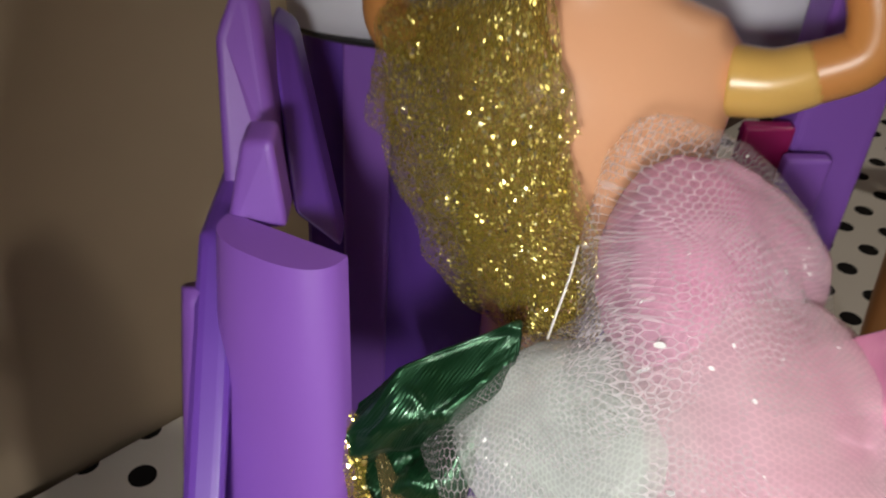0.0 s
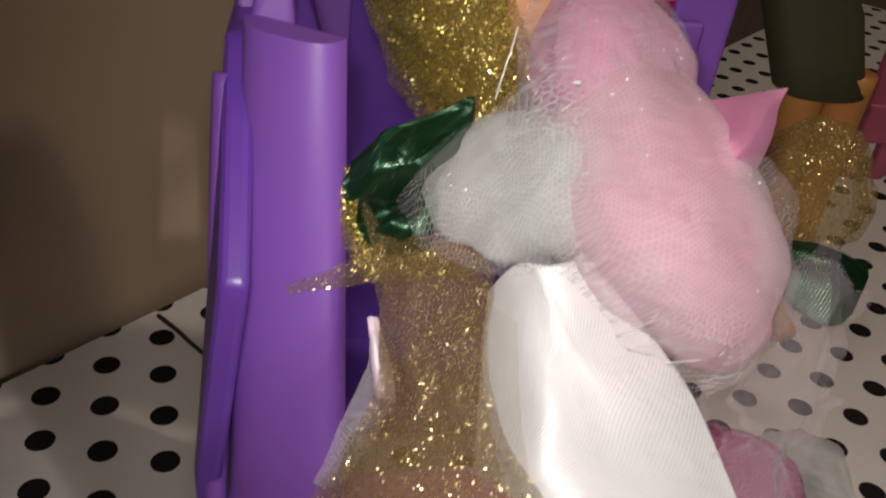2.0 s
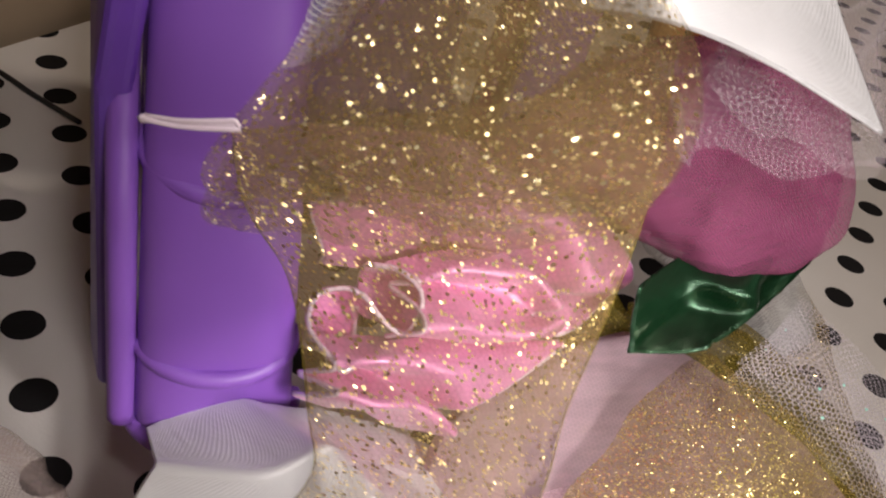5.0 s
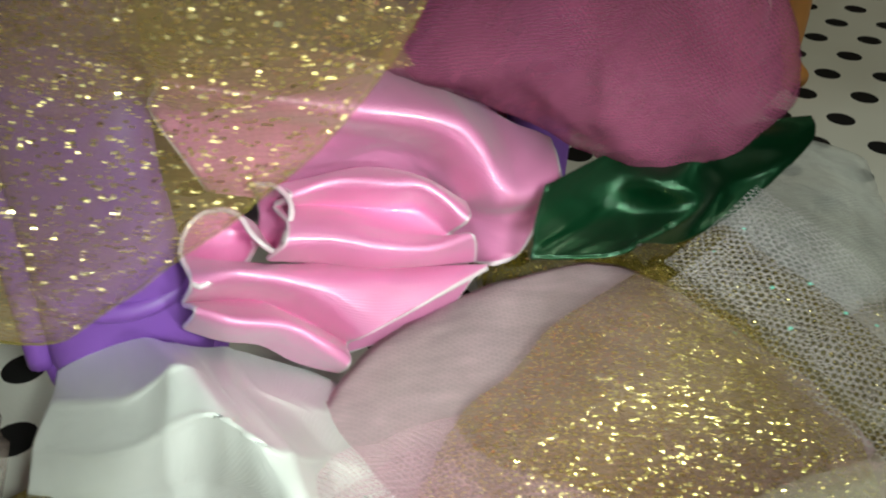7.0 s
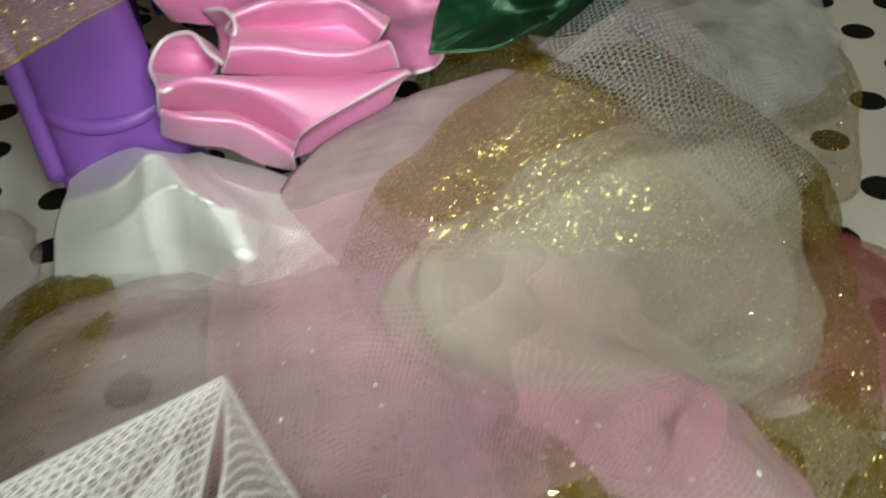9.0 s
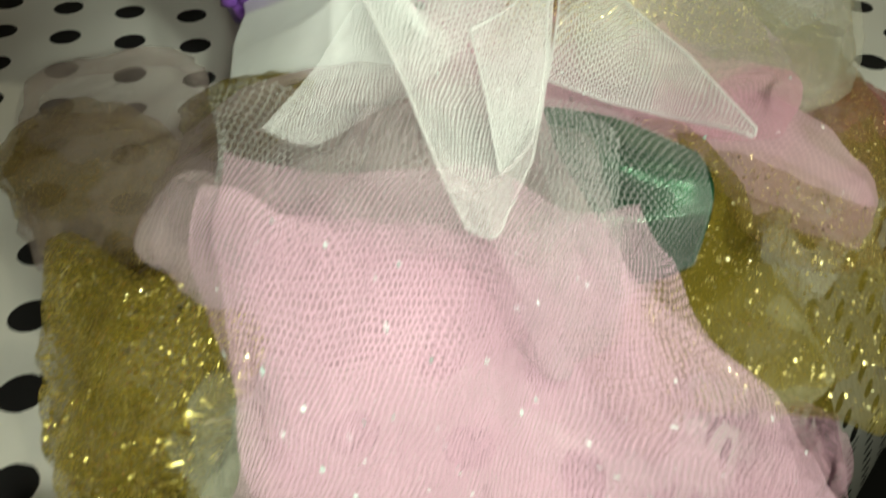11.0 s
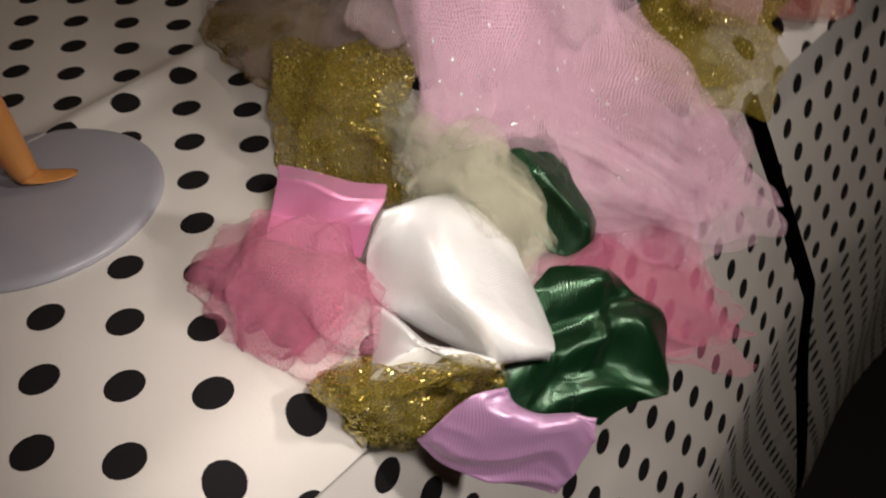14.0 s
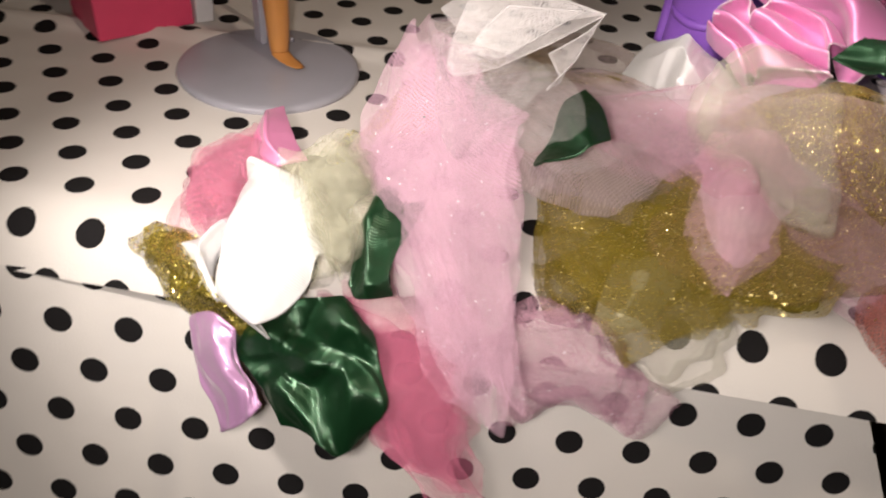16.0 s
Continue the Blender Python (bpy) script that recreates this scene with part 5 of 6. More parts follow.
S_GREEN_LEFT = [[(0.276, 0.188, 0.191), (0.283, 0.184, 0.198), (0.292, 0.179, 0.202), (0.300, 0.173, 0.206)], [(0.273, 0.186, 0.186), (0.277, 0.178, 0.192), (0.283, 0.173, 0.195), (0.296, 0.170, 0.200)], [(0.273, 0.184, 0.179), (0.282, 0.182, 0.178), (0.288, 0.177, 0.182), (0.292, 0.172, 0.190)], [(0.273, 0.180, 0.173), (0.277, 0.176, 0.179), (0.282, 0.173, 0.179), (0.288, 0.171, 0.181)], [(0.276, 0.177, 0.168), (0.278, 0.174, 0.167), (0.282, 0.172, 0.169), (0.286, 0.170, 0.172)]]
S_WHITE_LONG = [[(0.281, 0.148, 0.174), (0.282, 0.143, 0.183), (0.282, 0.135, 0.187), (0.289, 0.131, 0.188)], [(0.274, 0.143, 0.165), (0.273, 0.132, 0.175), (0.278, 0.123, 0.177), (0.292, 0.117, 0.177)], [(0.266, 0.136, 0.155), (0.264, 0.121, 0.168), (0.274, 0.113, 0.169), (0.294, 0.104, 0.166)], [(0.260, 0.131, 0.150), (0.257, 0.114, 0.162), (0.273, 0.101, 0.157), (0.293, 0.091, 0.152)], [(0.259, 0.129, 0.149), (0.254, 0.111, 0.156), (0.269, 0.096, 0.151), (0.288, 0.078, 0.141)]]
S_GOLD_COLUMN = [[(0.279, 0.188, 0.181), (0.279, 0.176, 0.176), (0.283, 0.165, 0.179), (0.286, 0.151, 0.178)], [(0.269, 0.170, 0.170), (0.268, 0.160, 0.175), (0.273, 0.152, 0.176), (0.276, 0.144, 0.177)], [(0.260, 0.161, 0.163), (0.259, 0.151, 0.169), (0.265, 0.144, 0.169), (0.267, 0.137, 0.169)], [(0.252, 0.154, 0.157), (0.254, 0.144, 0.160), (0.257, 0.135, 0.164), (0.258, 0.124, 0.163)], [(0.235, 0.154, 0.142), (0.240, 0.139, 0.150), (0.249, 0.125, 0.152), (0.252, 0.109, 0.159)], [(0.216, 0.154, 0.126), (0.226, 0.137, 0.132), (0.234, 0.120, 0.139), (0.243, 0.100, 0.152)], [(0.218, 0.149, 0.123), (0.229, 0.136, 0.122), (0.244, 0.121, 0.119), (0.265, 0.104, 0.124)]]
S_GOLD_LOWER = [[(0.221, 0.154, 0.130), (0.238, 0.142, 0.131), (0.261, 0.129, 0.132), (0.288, 0.114, 0.141)], [(0.215, 0.146, 0.126), (0.231, 0.133, 0.123), (0.248, 0.119, 0.123), (0.268, 0.105, 0.126)], [(0.208, 0.132, 0.123), (0.220, 0.122, 0.119), (0.234, 0.111, 0.117), (0.246, 0.100, 0.117)], [(0.198, 0.121, 0.119), (0.209, 0.112, 0.115), (0.219, 0.104, 0.113), (0.225, 0.097, 0.113)], [(0.194, 0.116, 0.115), (0.200, 0.107, 0.113), (0.207, 0.100, 0.113), (0.212, 0.094, 0.113)], [(0.189, 0.116, 0.112), (0.194, 0.108, 0.112), (0.198, 0.100, 0.112), (0.203, 0.093, 0.113)]]
S_PETAL_VEIL = [[(0.273, 0.143, 0.177), (0.272, 0.139, 0.179), (0.271, 0.134, 0.179)], [(0.263, 0.135, 0.164), (0.262, 0.129, 0.167), (0.260, 0.123, 0.169)], [(0.254, 0.128, 0.154), (0.253, 0.120, 0.155), (0.251, 0.111, 0.159)]]
D_CREAM_LOW = [(0.093, 0.012, 0.03), (0.108, 0.02, 0.03), (0.122, 0.012, 0.03), (0.123, -0.004, 0.02), (0.116, -0.011, 0.01), (0.103, -0.017, 0.004), (0.095, -0.008, 0.012)], (0.112, -0.019, 0.034)
D_GOLD_RIGHT = [(0.385, 0.129, 0.173), (0.400, 0.134, 0.179), (0.415, 0.130, 0.184), (0.421, 0.117, 0.181), (0.419, 0.108, 0.172), (0.408, 0.102, 0.161), (0.393, 0.105, 0.157), (0.375, 0.113, 0.161), (0.372, 0.121, 0.168)], (0.381, 0.114, 0.180)
S_GREEN_RIGHT = [[(0.350, 0.112, 0.176), (0.360, 0.104, 0.174), (0.371, 0.093, 0.169)], [(0.346, 0.107, 0.172), (0.354, 0.098, 0.172), (0.367, 0.091, 0.167)], [(0.345, 0.102, 0.164), (0.352, 0.093, 0.159), (0.360, 0.090, 0.160)]]
S_NET_SKIRT = [[(0.314, 0.102, 0.170), (0.327, 0.103, 0.179), (0.338, 0.101, 0.181), (0.349, 0.089, 0.177)], [(0.301, 0.099, 0.158), (0.310, 0.095, 0.161), (0.324, 0.089, 0.163), (0.338, 0.086, 0.163)], [(0.296, 0.097, 0.153), (0.306, 0.089, 0.149), (0.318, 0.083, 0.147), (0.330, 0.081, 0.149)], [(0.268, 0.109, 0.141), (0.279, 0.088, 0.138), (0.294, 0.079, 0.139), (0.314, 0.079, 0.146)]]
S_SIDE_RIBBON = [[(0.265, 0.169, 0.162), (0.264, 0.168, 0.164), (0.266, 0.167, 0.163)], [(0.262, 0.164, 0.156), (0.261, 0.162, 0.158), (0.264, 0.162, 0.156)], [(0.259, 0.159, 0.149), (0.258, 0.157, 0.151), (0.261, 0.156, 0.148)]]
S_GOLD_RIM = [[(0.273, 0.188, 0.192), (0.275, 0.185, 0.190)], [(0.271, 0.186, 0.186), (0.274, 0.184, 0.186)], [(0.270, 0.184, 0.179), (0.272, 0.181, 0.179)], [(0.271, 0.179, 0.173), (0.274, 0.177, 0.174)], [(0.274, 0.174, 0.169), (0.276, 0.174, 0.172)], [(0.279, 0.169, 0.168), (0.280, 0.170, 0.173)], [(0.286, 0.163, 0.169), (0.286, 0.166, 0.174)]]
S_GOLD_WISP = [[(0.275, 0.175, 0.177), (0.274, 0.173, 0.173), (0.272, 0.172, 0.168)], [(0.266, 0.180, 0.171), (0.265, 0.179, 0.169), (0.266, 0.178, 0.166)], [(0.256, 0.187, 0.166), (0.256, 0.186, 0.165), (0.256, 0.186, 0.164)]]
S_LILAC_VEIL = [[(0.263, 0.166, 0.153), (0.261, 0.161, 0.151), (0.259, 0.155, 0.149)], [(0.256, 0.166, 0.142), (0.254, 0.160, 0.142), (0.251, 0.154, 0.142)], [(0.246, 0.166, 0.126), (0.244, 0.160, 0.130), (0.246, 0.155, 0.135)]]
S_PINK_STRAP = [[(0.212, 0.161, 0.132), (0.211, 0.161, 0.132)], [(0.214, 0.156, 0.133), (0.214, 0.156, 0.132)], [(0.218, 0.151, 0.134), (0.218, 0.150, 0.133)]]

S_ROSE_OUTER = [[(0.264, 0.180, 0.101), (0.300, 0.160, 0.094), (0.313, 0.148, 0.089), (0.320, 0.139, 0.084), (0.324, 0.129, 0.079), (0.330, 0.121, 0.075)], [(0.252, 0.152, 0.106), (0.282, 0.135, 0.096), (0.295, 0.124, 0.092), (0.300, 0.119, 0.087), (0.303, 0.112, 0.077), (0.313, 0.107, 0.077)], [(0.255, 0.161, 0.096), (0.287, 0.145, 0.085), (0.300, 0.137, 0.080), (0.303, 0.129, 0.074), (0.306, 0.122, 0.066), (0.312, 0.110, 0.068)], [(0.261, 0.160, 0.081), (0.287, 0.152, 0.075), (0.298, 0.144, 0.075), (0.304, 0.134, 0.069), (0.306, 0.124, 0.061), (0.309, 0.113, 0.058)], [(0.266, 0.164, 0.073), (0.286, 0.152, 0.065), (0.297, 0.145, 0.064), (0.303, 0.135, 0.059), (0.306, 0.125, 0.053), (0.304, 0.116, 0.056)]]
S_ROSE_MIDDLE = [[(0.275, 0.152, 0.074), (0.283, 0.147, 0.075), (0.290, 0.139, 0.077), (0.297, 0.132, 0.075), (0.303, 0.124, 0.069)], [(0.270, 0.141, 0.079), (0.278, 0.137, 0.080), (0.285, 0.128, 0.080), (0.290, 0.123, 0.079), (0.294, 0.116, 0.073)], [(0.271, 0.148, 0.073), (0.281, 0.145, 0.070), (0.288, 0.136, 0.070), (0.294, 0.129, 0.070), (0.295, 0.121, 0.067)], [(0.266, 0.138, 0.076), (0.275, 0.135, 0.073), (0.283, 0.131, 0.069), (0.289, 0.126, 0.067), (0.293, 0.121, 0.066)], [(0.262, 0.134, 0.075), (0.269, 0.129, 0.074), (0.277, 0.123, 0.071), (0.284, 0.117, 0.070), (0.293, 0.114, 0.070)], [(0.264, 0.143, 0.066), (0.273, 0.139, 0.062), (0.281, 0.131, 0.060), (0.289, 0.124, 0.060), (0.297, 0.116, 0.061)]]
S_ROSE_LOWER = [[(0.252, 0.154, 0.067), (0.264, 0.147, 0.062), (0.276, 0.138, 0.060), (0.288, 0.126, 0.059), (0.297, 0.112, 0.061)], [(0.247, 0.144, 0.069), (0.252, 0.138, 0.071), (0.260, 0.132, 0.068), (0.266, 0.126, 0.064), (0.271, 0.120, 0.056)], [(0.250, 0.154, 0.057), (0.256, 0.152, 0.055), (0.263, 0.146, 0.054), (0.268, 0.138, 0.050), (0.272, 0.130, 0.046)], [(0.245, 0.141, 0.065), (0.248, 0.135, 0.064), (0.256, 0.129, 0.061), (0.260, 0.125, 0.057), (0.264, 0.121, 0.051)], [(0.249, 0.154, 0.051), (0.253, 0.148, 0.049), (0.260, 0.143, 0.046), (0.265, 0.137, 0.041), (0.271, 0.132, 0.037)]]
S_ROSE_SKIRT = [[(0.274, 0.138, 0.061), (0.286, 0.127, 0.059), (0.299, 0.114, 0.059)], [(0.274, 0.137, 0.053), (0.284, 0.126, 0.052), (0.297, 0.117, 0.055)], [(0.273, 0.136, 0.038), (0.281, 0.129, 0.041), (0.293, 0.122, 0.043)]]
ROSE_RIM = [(0.269, 0.153, 0.077), (0.270, 0.146, 0.079), (0.268, 0.139, 0.078), (0.264, 0.137, 0.074), (0.263, 0.139, 0.070), (0.262, 0.144, 0.072), (0.263, 0.149, 0.074), (0.262, 0.154, 0.074), (0.258, 0.158, 0.072), (0.252, 0.155, 0.069), (0.248, 0.146, 0.069), (0.247, 0.142, 0.069), (0.251, 0.141, 0.070)]
ROSE_HEART = Vector((0.260, 0.146, 0.073))
# the curl runs back from its rim and closes behind
S_ROSE_CURL = [[Vector(p) + Vector((0.585, 0.481, -0.653)) * deep + (ROSE_HEART - Vector(p)) * draw for p in ROSE_RIM] for deep, draw in ((0.0, 0.0), (0.005, 0.02), (0.010, 0.10), (0.015, 0.45), (0.017, 0.92))]



# front flower
cloth("satin_petal", sheet_mesh("satin_petal", crisp(S_PINK_PETAL, 0.14), M_pink_satin, 80, 100, 90, 0.0016, 3, ridge=True), "pink satin petal with a pointed corner", "petal", True)
cloth("tulle_puff", dome_mesh("tulle_puff", D_ROSY_PUFF, M_rosy, 110, 28, 100, 0.0014, 2, layers=6, frill=0.006, rumple=(48, 0.011)), "gathered rosy pink tulle puff beside the satin petals", "tulle puff")
cloth("satin_petal", sheet_mesh("satin_petal", S_WHITE_PETAL, M_white_satin, 90, 90, 60, 0.0007, 5, flow=(1.0, 0.4)), "large folded white satin petal", "petal", True)
cloth("satin_petal", dome_mesh("satin_petal", D_WHITE_UNDER, M_white_satin, fine=220, amp=0.0020, seed=6, ridge=True, flow=(1.0, 0.4)), "crumpled white satin under the large petal", "petal", True)
cloth("tulle_leaf", dome_mesh("tulle_leaf", D_OLIVE_UNDER, M_gold, fine=110, amp=0.0018, seed=7, layers=3, frill=0.004, rumple=(60, 0.007)), "olive gold glitter tulle under the white satin", "tulle")
cloth("satin_petal", sheet_mesh("satin_petal", S_LILAC, M_lilac_satin, 70, 90, 230, 0.0028, 8.4, ridge=True, flow=(1.0, 0.6)), "lilac satin petal hanging over the table edge", "petal", True)
cloth("satin_leaf", sheet_mesh("satin_leaf", S_GREEN_BIG, M_green_satin, 110, 110, 120, 0.0020, 9.7, ridge=True, frill=0.001), "large crumpled dark green satin leaf hanging over the table edge", "leaf", True)
cloth("satin_leaf", sheet_mesh("satin_leaf", S_GREEN_LEAF, M_green_satin, 60, 80, 150, 0.0016, 10, ridge=True), "small dark green satin leaf", "leaf", True)
cloth("tulle_fluff", dome_mesh("tulle_fluff", D_CREAM_FLUFF, M_cream, 110, 28, 110, 0.0016, 11, layers=5, frill=0.008, rumple=(55, 0.009)), "fluffy cream tulle between the petals", "tulle")
cloth("glitter_tulle", dome_mesh("glitter_tulle", D_GOLD_LEFT, M_gold_heap, 110, 28, 80, 0.0018, 12, layers=3, frill=0.006, power=0.5, rumple=(45, 0.009)), "gold glitter tulle gathered behind the front flower", "glitter tulle")
cloth("net_sheet", sheet_mesh("net_sheet", S_PINK_NET, M_pink_net, 110, 110, 110, 0.0018, 13, layers=4, gap=0.005, frill=0.002, flow=(1.0, 0.22), rumple=(28, 0.010)), "long light pink net sheet that falls past the table edge", "tulle")
cloth("tulle_sheet", sheet_mesh("tulle_sheet", S_DEEP_PINK, M_deep_pink, 80, 80, 80, 0.0015, 14, layers=5, gap=0.004, frill=0.005, rumple=(38, 0.011)), "deep pink tulle hanging over the table edge", "tulle")
cloth("tulle_puff", dome_mesh("tulle_puff", D_PINK_LOW, M_pink_tulle, fine=80, amp=0.0016, seed=15, layers=3, frill=0.006, rumple=(38, 0.011)), "light pink tulle puff spilling over the table edge", "tulle puff")
cloth("tulle_fluff", dome_mesh("tulle_fluff", D_CREAM_LOW, M_cream, fine=110, amp=0.0016, seed=74, layers=4, frill=0.006, rumple=(50, 0.009)), "cream tulle tucked beside the white petal", "tulle")
# middle
cloth("tulle_underlay", dome_mesh("tulle_underlay", D_TULLE_HEAP, M_blush, 96, 26, 60, 0.003, 76, layers=2, frill=0.003, flow=(1.0, 0.4)), "blush tulle underlay gathered under the peaked net", "tulle")
peak = cloth("net_sheet", sheet_mesh("net_sheet", crisp(S_NET_LEFT, 0.2), M_white_net, 70, 60, 60, 0.0008, 16), "white net pulled up into a peaked fold", "net")
for k, rows in enumerate((S_NET_FRONT, S_NET_PLEAT, S_NET_RIGHT)):
    for me in sheet_mesh("fold", crisp(rows, 0.2), M_white_net, 60, 60, 60, 0.0007, 90 + k):
        fold = under(new("fold", me), peak)
        under(new("hem", hem_of(me, M_net_edge, 0.00022)), fold)
cloth("veil", sheet_mesh("veil", S_NET_LOWER, M_net_sheer, 60, 60, 70, 0.0010, 95), "fine white net lying over the green satin leaf", "net")
veil = cloth("veil", dome_mesh("veil", D_GREY_VEIL, M_grey_veil, fine=60, amp=0.002, seed=17, frill=0.006), "pinkish white tulle gathered below the peaked net", "tulle")
for k, rows in enumerate((S_VEIL_RIGHT, S_VEIL_MIDDLE, S_VEIL_LEFT)):
    for me in sheet_mesh("fold", rows, M_net_sheer, 60, 60, 50, 0.0012, 83 + k, frill=0.006, rumple=(45, 0.006)):
        under(new("fold", me), veil)
cloth("tulle_fold", dome_mesh("tulle_fold", D_PINK_LOOPS, M_blush, fine=260, amp=0.0026, seed=18, ridge=True, layers=4), "folded pale pink tulle below the net", "tulle")
cloth("satin_leaf", sheet_mesh("satin_leaf", S_GREEN_MID, M_green_satin, 60, 60, 110, 0.0009, 19, ridge=True), "dark green satin leaf under the white net", "leaf", True)
cloth("glitter_tulle", sheet_mesh("glitter_tulle", S_GOLD_BANK, M_olive, 80, 80, 60, 0.002, 63, layers=2, gap=0.006, frill=0.004, rumple=(40, 0.010)), "olive gold glitter tulle spilling out beside the green leaf", "glitter tulle")
cloth("glitter_tulle", dome_mesh("glitter_tulle", D_GOLD_MID, M_olive, fine=70, amp=0.0024, seed=20, layers=2, frill=0.003), "olive gold glitter tulle between the two flowers", "glitter tulle")
cloth("glitter_veil", dome_mesh("glitter_veil", D_GOLD_SIDE, M_gold_sheer, fine=70, amp=0.0024, seed=21, layers=2, frill=0.005), "sheer gold glitter tulle spread beside the pink net", "glitter tulle")
cloth("glitter_tulle", dome_mesh("glitter_tulle", D_OLIVE_BACK, M_olive, fine=70, amp=0.002, seed=22, layers=2), "olive glitter tulle behind the white net", "glitter tulle")
cloth("tulle_sheet", sheet_mesh("tulle_sheet", S_PINK_RIGHT, M_pink_tulle, 60, 44, 60, 0.0025, 23, layers=3, gap=0.006), "pale rosy tulle sheet spread behind the white net", "tulle")
cloth("veil", dome_mesh("veil", D_BEIGE_LEFT, M_beige_sheer, fine=60, amp=0.002, seed=71, frill=0.005), "sheer beige tulle lying on the dotted tablecloth", "tulle")
cloth("glitter_veil", dome_mesh("glitter_veil", D_GOLD_FALL, M_olive, fine=60, amp=0.0022, seed=72, layers=2, frill=0.004), "olive gold glitter tulle falling beside the net", "glitter tulle")
cloth("glitter_veil", dome_mesh("glitter_veil", D_GOLD_SPREAD, M_gold_sheer, fine=60, amp=0.0022, seed=77, frill=0.004), "sheer gold glitter tulle spread beside the net", "glitter tulle")
# second flower
cloth("tulle_sheet", sheet_mesh("tulle_sheet", S_PALE_PINK, M_pink_petal, 80, 80, 110, 0.0015, 24, layers=3, gap=0.007, frill=0.005, rumple=(32, 0.011)), "light pink tulle petal of the second flower", "tulle")
cloth("tulle_petal", sheet_mesh("tulle_petal", S_PETAL_FRONT, M_pink_pale, 60, 60, 70, 0.0016, 64, layers=2, gap=0.004, frill=0.003), "rounded light pink tulle petal of the second flower", "petal")
cloth("organza_leaf", sheet_mesh("organza_leaf", S_CREAM_LEAF, M_cream_organza, 30, 40, 60, 0.0012, 26, layers=2, gap=0.002), "pointed sheer cream organza leaf", "leaf")
cloth("veil", dome_mesh("veil", D_CREAM_VEIL, M_cream_sheer, fine=70, amp=0.002, seed=27, frill=0.008, layers=2), "sheer cream tulle veil lying over the table edge", "tulle")
cloth("glitter_tulle", dome_mesh("glitter_tulle", D_OLIVE_FRONT, M_olive, fine=80, amp=0.0018, seed=28, layers=2), "olive glitter tulle lying on the tablecloth", "glitter tulle")
cloth("tulle_puff", dome_mesh("tulle_puff", D_ROSE_RIGHT, M_deep_pink, fine=80, amp=0.002, seed=29, layers=4, frill=0.008), "deep pink tulle lying on the tablecloth", "tulle puff")
cloth("glitter_tulle", dome_mesh("glitter_tulle", D_GOLD_FAR, M_olive, fine=70, amp=0.002, seed=30, layers=2, frill=0.004), "olive gold tulle at the side of the gown", "glitter tulle")
# rose and what lies round it
rose = tagged(new("satin_rose"), "bright pink satin ribbon rose with curled petals", "rose", group="fabric pieces of the flower gown")
for k, rows in enumerate((S_ROSE_OUTER, S_ROSE_MIDDLE, S_ROSE_LOWER, S_ROSE_CURL, S_ROSE_SKIRT)):
    ribbon = sheet_mesh("petal", rows, M_rose_satin, 64, 110, 60, 0.0005, 31 + k)[0]
    petal = thick(under(new("petal", ribbon), rose))
    # the pale tube paints a bright highlight along the petal's edge
    under(new("hem", hem_of(ribbon, M_glint_and_ribbon, 0.0006)), petal)
cloth("satin_swag", sheet_mesh("satin_swag", crisp(S_WHITE_SWAG, 0.15), M_white_satin, 90, 120, 75, 0.0022, 35, ridge=True), "crumpled swag of white satin below the rose", "satin", True)
cloth("veil", sheet_mesh("veil", S_GOLD_VEIL, M_gold_olive, 60, 60, 55, 0.0022, 36), "sheer gold glitter veil over pale pink tulle", "glitter tulle")
cloth("tulle_dome", dome_mesh("tulle_dome", D_CREAM_DOME, M_cream_dome, fine=60, amp=0.002, seed=37, layers=2, frill=0.003), "rounded cream tulle fold", "tulle")
cloth("net_strip", sheet_mesh("net_strip", S_HEX_NET, M_hex, 50, 60, 45, 0.0015, 38, layers=2, gap=0.006), "strip of open hexagonal grey net", "net")
cloth("satin_leaf", sheet_mesh("satin_leaf", S_GREEN_LEAF2, M_green_satin, 90, 70, 140, 0.0014, 39, ridge=True), "dark green satin leaf beside the rose", "leaf", True)
cloth("tulle_puff", dome_mesh("tulle_puff", D_WHITE_PUFF, M_white_tulle, fine=70, amp=0.002, seed=40, layers=2, frill=0.006), "white tulle puff lying on the tablecloth", "tulle puff")
cloth("glitter_tulle", dome_mesh("glitter_tulle", D_GOLD_EDGE, M_gold_sheer, fine=80, amp=0.0015, seed=41), "sheer gold glitter tulle on the dotted tablecloth", "glitter tulle")
cloth("glitter_tulle", dome_mesh("glitter_tulle", D_OLIVE_NET, M_olive, fine=70, amp=0.002, seed=81, layers=2, frill=0.004), "olive gold glitter tulle under the open net strip", "glitter tulle")
cloth("tulle_puff", dome_mesh("tulle_puff", D_RUST, M_rust, fine=80, amp=0.002, seed=42, layers=2), "rust pink tulle with gold glitter", "tulle puff")
cloth("tulle_puff", dome_mesh("tulle_puff", D_DEEP_PINK_BAG, M_bag, fine=70, amp=0.002, seed=43, layers=4), "deep pink tulle bag below the white satin", "tulle puff")
cloth("tulle_puff", dome_mesh("tulle_puff", D_PALE_PINK_MID, M_dusty, fine=60, amp=0.0016, seed=44, layers=1), "pale pink tulle beside the rose", "tulle puff")
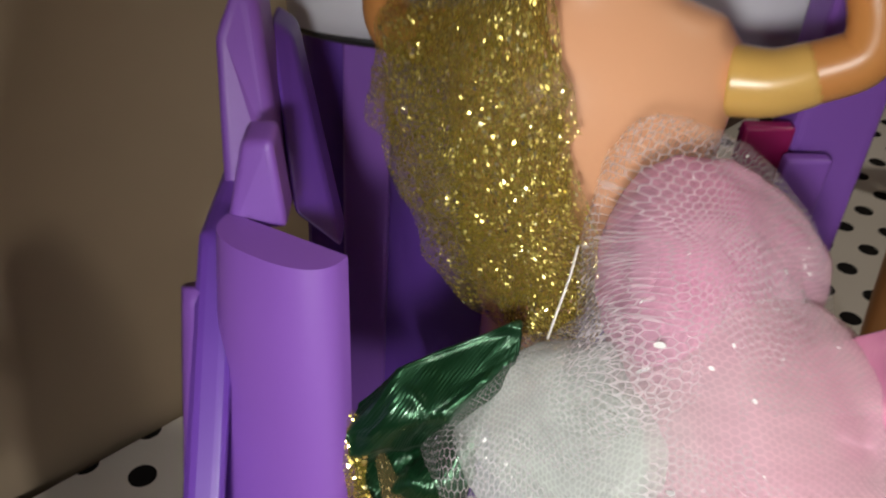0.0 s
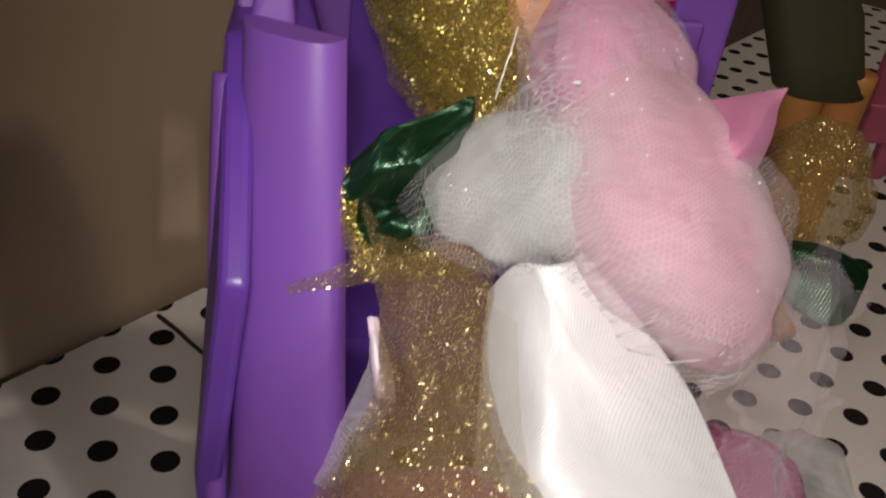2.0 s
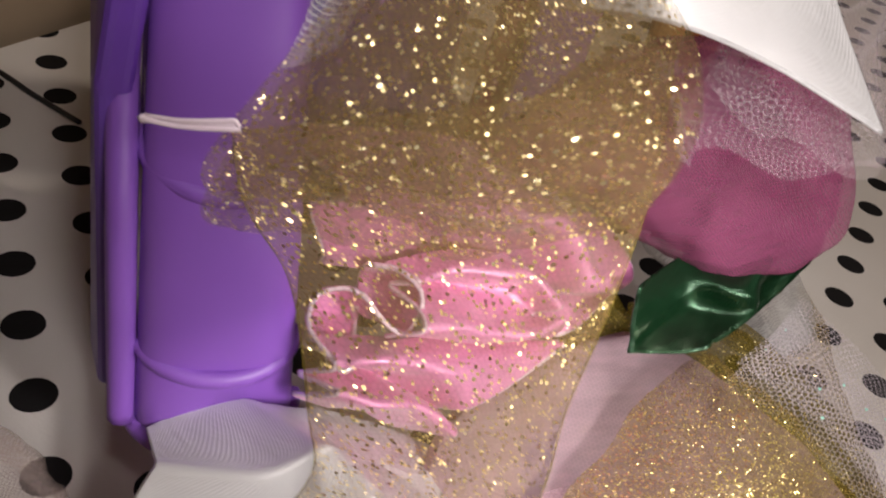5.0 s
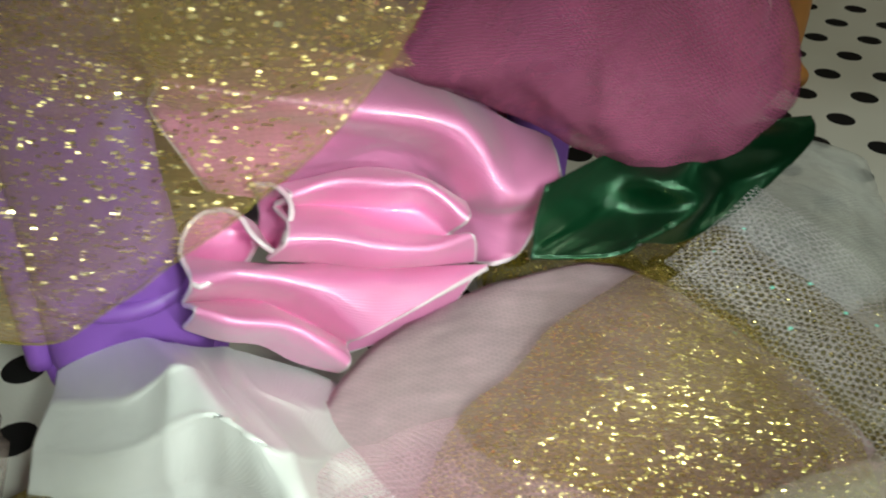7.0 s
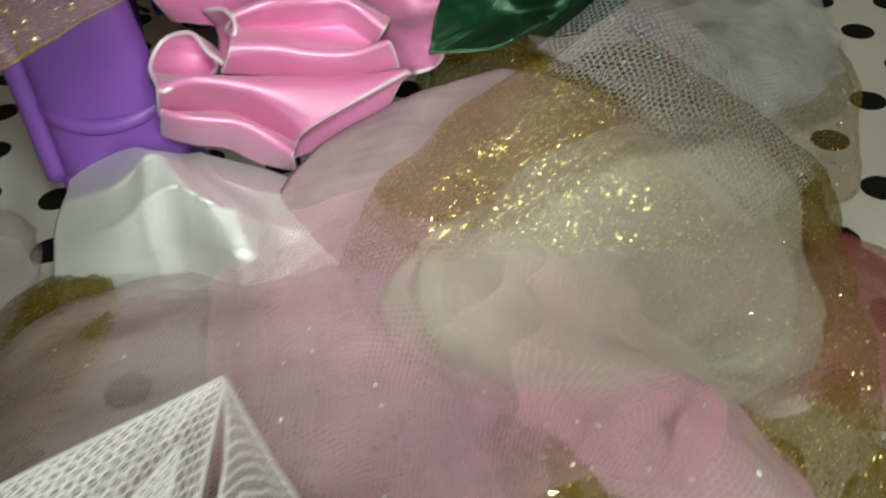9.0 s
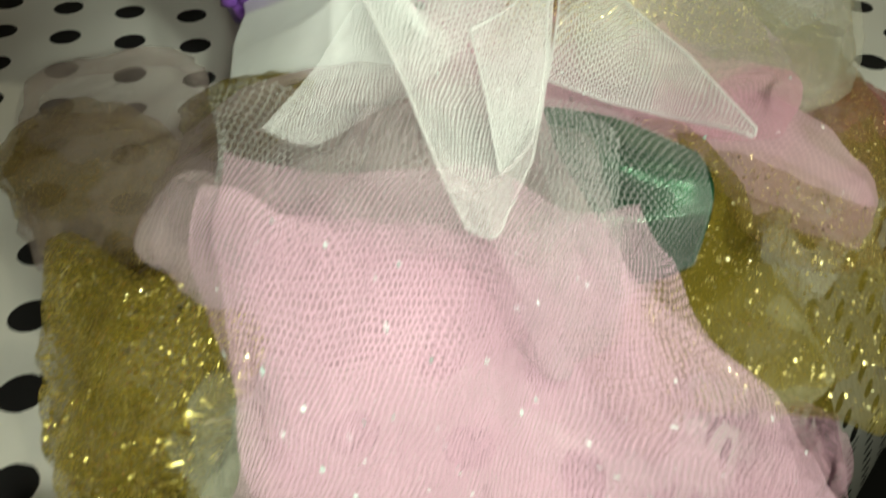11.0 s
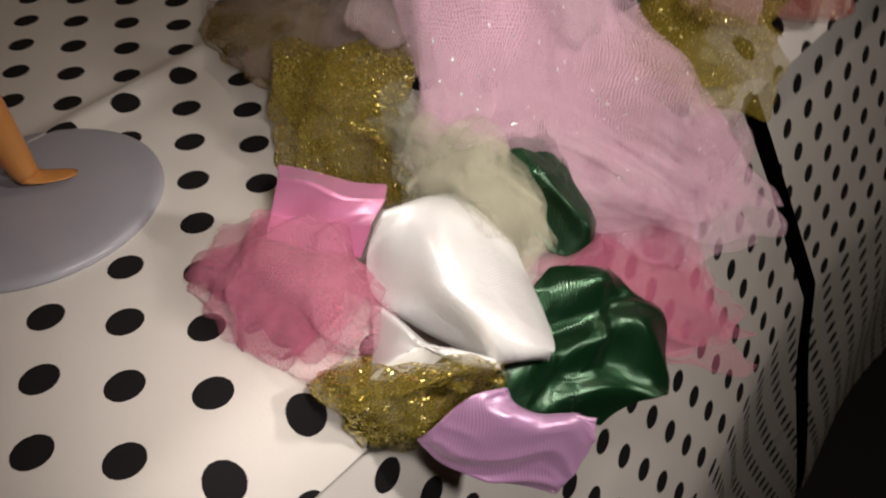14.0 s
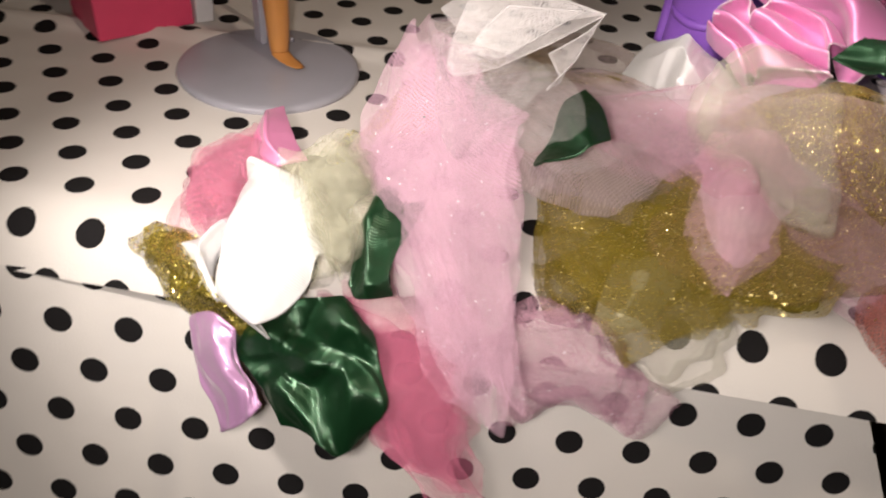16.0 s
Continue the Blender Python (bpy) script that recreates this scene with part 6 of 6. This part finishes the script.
# bodice and skirt on the doll
ruffle = cloth("glitter_ruffle", sheet_mesh("glitter_ruffle", S_GOLD_RUFFLE, M_gold, 80, 90, 110, 0.0016, 46, layers=3, gap=0.004, frill=0.003, rumple=(75, 0.0045)), "gold glitter tulle ruffle over the doll's shoulder", "glitter tulle")
under(new("loose_thread", tube("loose_thread", THREAD, 0.00022, M_thread, 6)), ruffle)
cloth("tulle_puff", dome_mesh("tulle_puff", D_PINK_CHEST, M_pink_cloud, 96, 26, 60, 0.0013, 47, layers=4, frill=0.003, rumple=(60, 0.003)), "pink tulle puff on the bodice wrapped in open net", "tulle puff")
cloth("tulle_puff", dome_mesh("tulle_puff", D_PINK_BODY, M_pink_pale, 110, 28, 55, 0.0013, 48, layers=5, frill=0.0012, rumple=(60, 0.0025)), "large puff of pale pink tulle on the skirt", "tulle puff")
cloth("tulle_fluff", dome_mesh("tulle_fluff", D_MINT_FLUFF, M_mint, 110, 28, 70, 0.0016, 49, layers=5, frill=0.002, rumple=(60, 0.003)), "fluffy white tulle puff on the skirt", "tulle puff")
for shape, more in ((D_PINK_CHEST, 1.12), (D_PINK_BODY, 1.09), (D_MINT_FLUFF, 1.15)):
    cloth("wrapping_net", dome_mesh("wrapping_net", shape, M_wrap, 96, 24, 90, 0.0015, 61 + more, frill=0.002, spread=more, rumple=(45, 0.007)), "fine white net wrapped round a tulle puff", "net")
cloth("satin_petal", sheet_mesh("satin_petal", S_PINK_CONE, M_pink_satin, 50, 50, 60, 0.0005, 50), "pink satin petal with a turned up point", "petal", True)
cloth("satin_leaf", sheet_mesh("satin_leaf", S_GREEN_LEFT, M_green_satin, 90, 90, 230, 0.0026, 51, ridge=True), "dark green satin leaf beside the toy throne", "leaf", True)
cloth("satin_petal", sheet_mesh("satin_petal", S_WHITE_LONG, M_white_satin, 80, 90, 110, 0.0007, 52, ridge=True, flow=(1.0, 0.5)), "long folded white satin petal", "petal", True)
cloth("glitter_veil", sheet_mesh("glitter_veil", S_GOLD_COLUMN, M_gold_mid, 70, 90, 120, 0.0024, 53, layers=2, gap=0.006, flow=(1.0, 0.3)), "sheer gold glitter tulle skirt panel", "glitter tulle")
cloth("veil", sheet_mesh("veil", S_PETAL_VEIL, M_cream_sheer, 30, 40, 60, 0.001, 73, flow=(1.0, 0.3)), "sheer cream tulle laid over the long white petal", "tulle")
drape = sheet_mesh("glitter_veil", S_GOLD_LOWER, M_gold_film, 80, 90, 90, 0.0016, 54, flow=(1.0, 0.4))
under(new("hem", hem_of(drape[0], M_gold, 0.00012)), cloth("glitter_veil", drape, "sheer gold glitter tulle hanging over the rose", "glitter tulle"))
cloth("glitter_tulle", dome_mesh("glitter_tulle", D_GOLD_RIGHT, M_gold_sheer, fine=70, amp=0.003, seed=55, layers=2), "sheer gold glitter tulle behind the pink petal", "glitter tulle")
cloth("satin_leaf", sheet_mesh("satin_leaf", S_GREEN_RIGHT, M_green_satin, 60, 60, 150, 0.0014, 56, ridge=True), "dark green satin leaf under the net", "leaf", True)
cloth("net_skirt", sheet_mesh("net_skirt", S_NET_SKIRT, M_side_net, 80, 80, 110, 0.003, 57, frill=0.006, layers=2, gap=0.004, rumple=(38, 0.013)), "open white net at the side of the skirt", "net")
cloth("ribbon", sheet_mesh("ribbon", S_SIDE_RIBBON, M_glint_and_ribbon, 20, 30, 80, 0.001, 58), "narrow shiny pink ribbon", "ribbon", True)
cloth("veil", sheet_mesh("veil", S_LILAC_VEIL, M_white_net, 40, 40, 80, 0.0012, 59), "sheer lilac white net beside the toy throne", "net")
cloth("ribbon", sheet_mesh("ribbon", S_PINK_STRAP, M_glint_and_ribbon, 8, 24, 80, 0.0003, 60), "narrow pale pink ribbon end across the throne arm", "ribbon", True)
cloth("glitter_tulle", sheet_mesh("glitter_tulle", S_GOLD_RIM, M_gold, 16, 60, 90, 0.0012, 97, frill=0.003, layers=2, gap=0.002), "narrow gold glitter tulle edge round the green leaf", "glitter tulle")
cloth("glitter_veil", sheet_mesh("glitter_veil", S_GOLD_WISP, M_gold_sheer, 20, 40, 90, 0.001, 98), "sheer gold glitter tulle corner beside the toy throne", "glitter tulle")
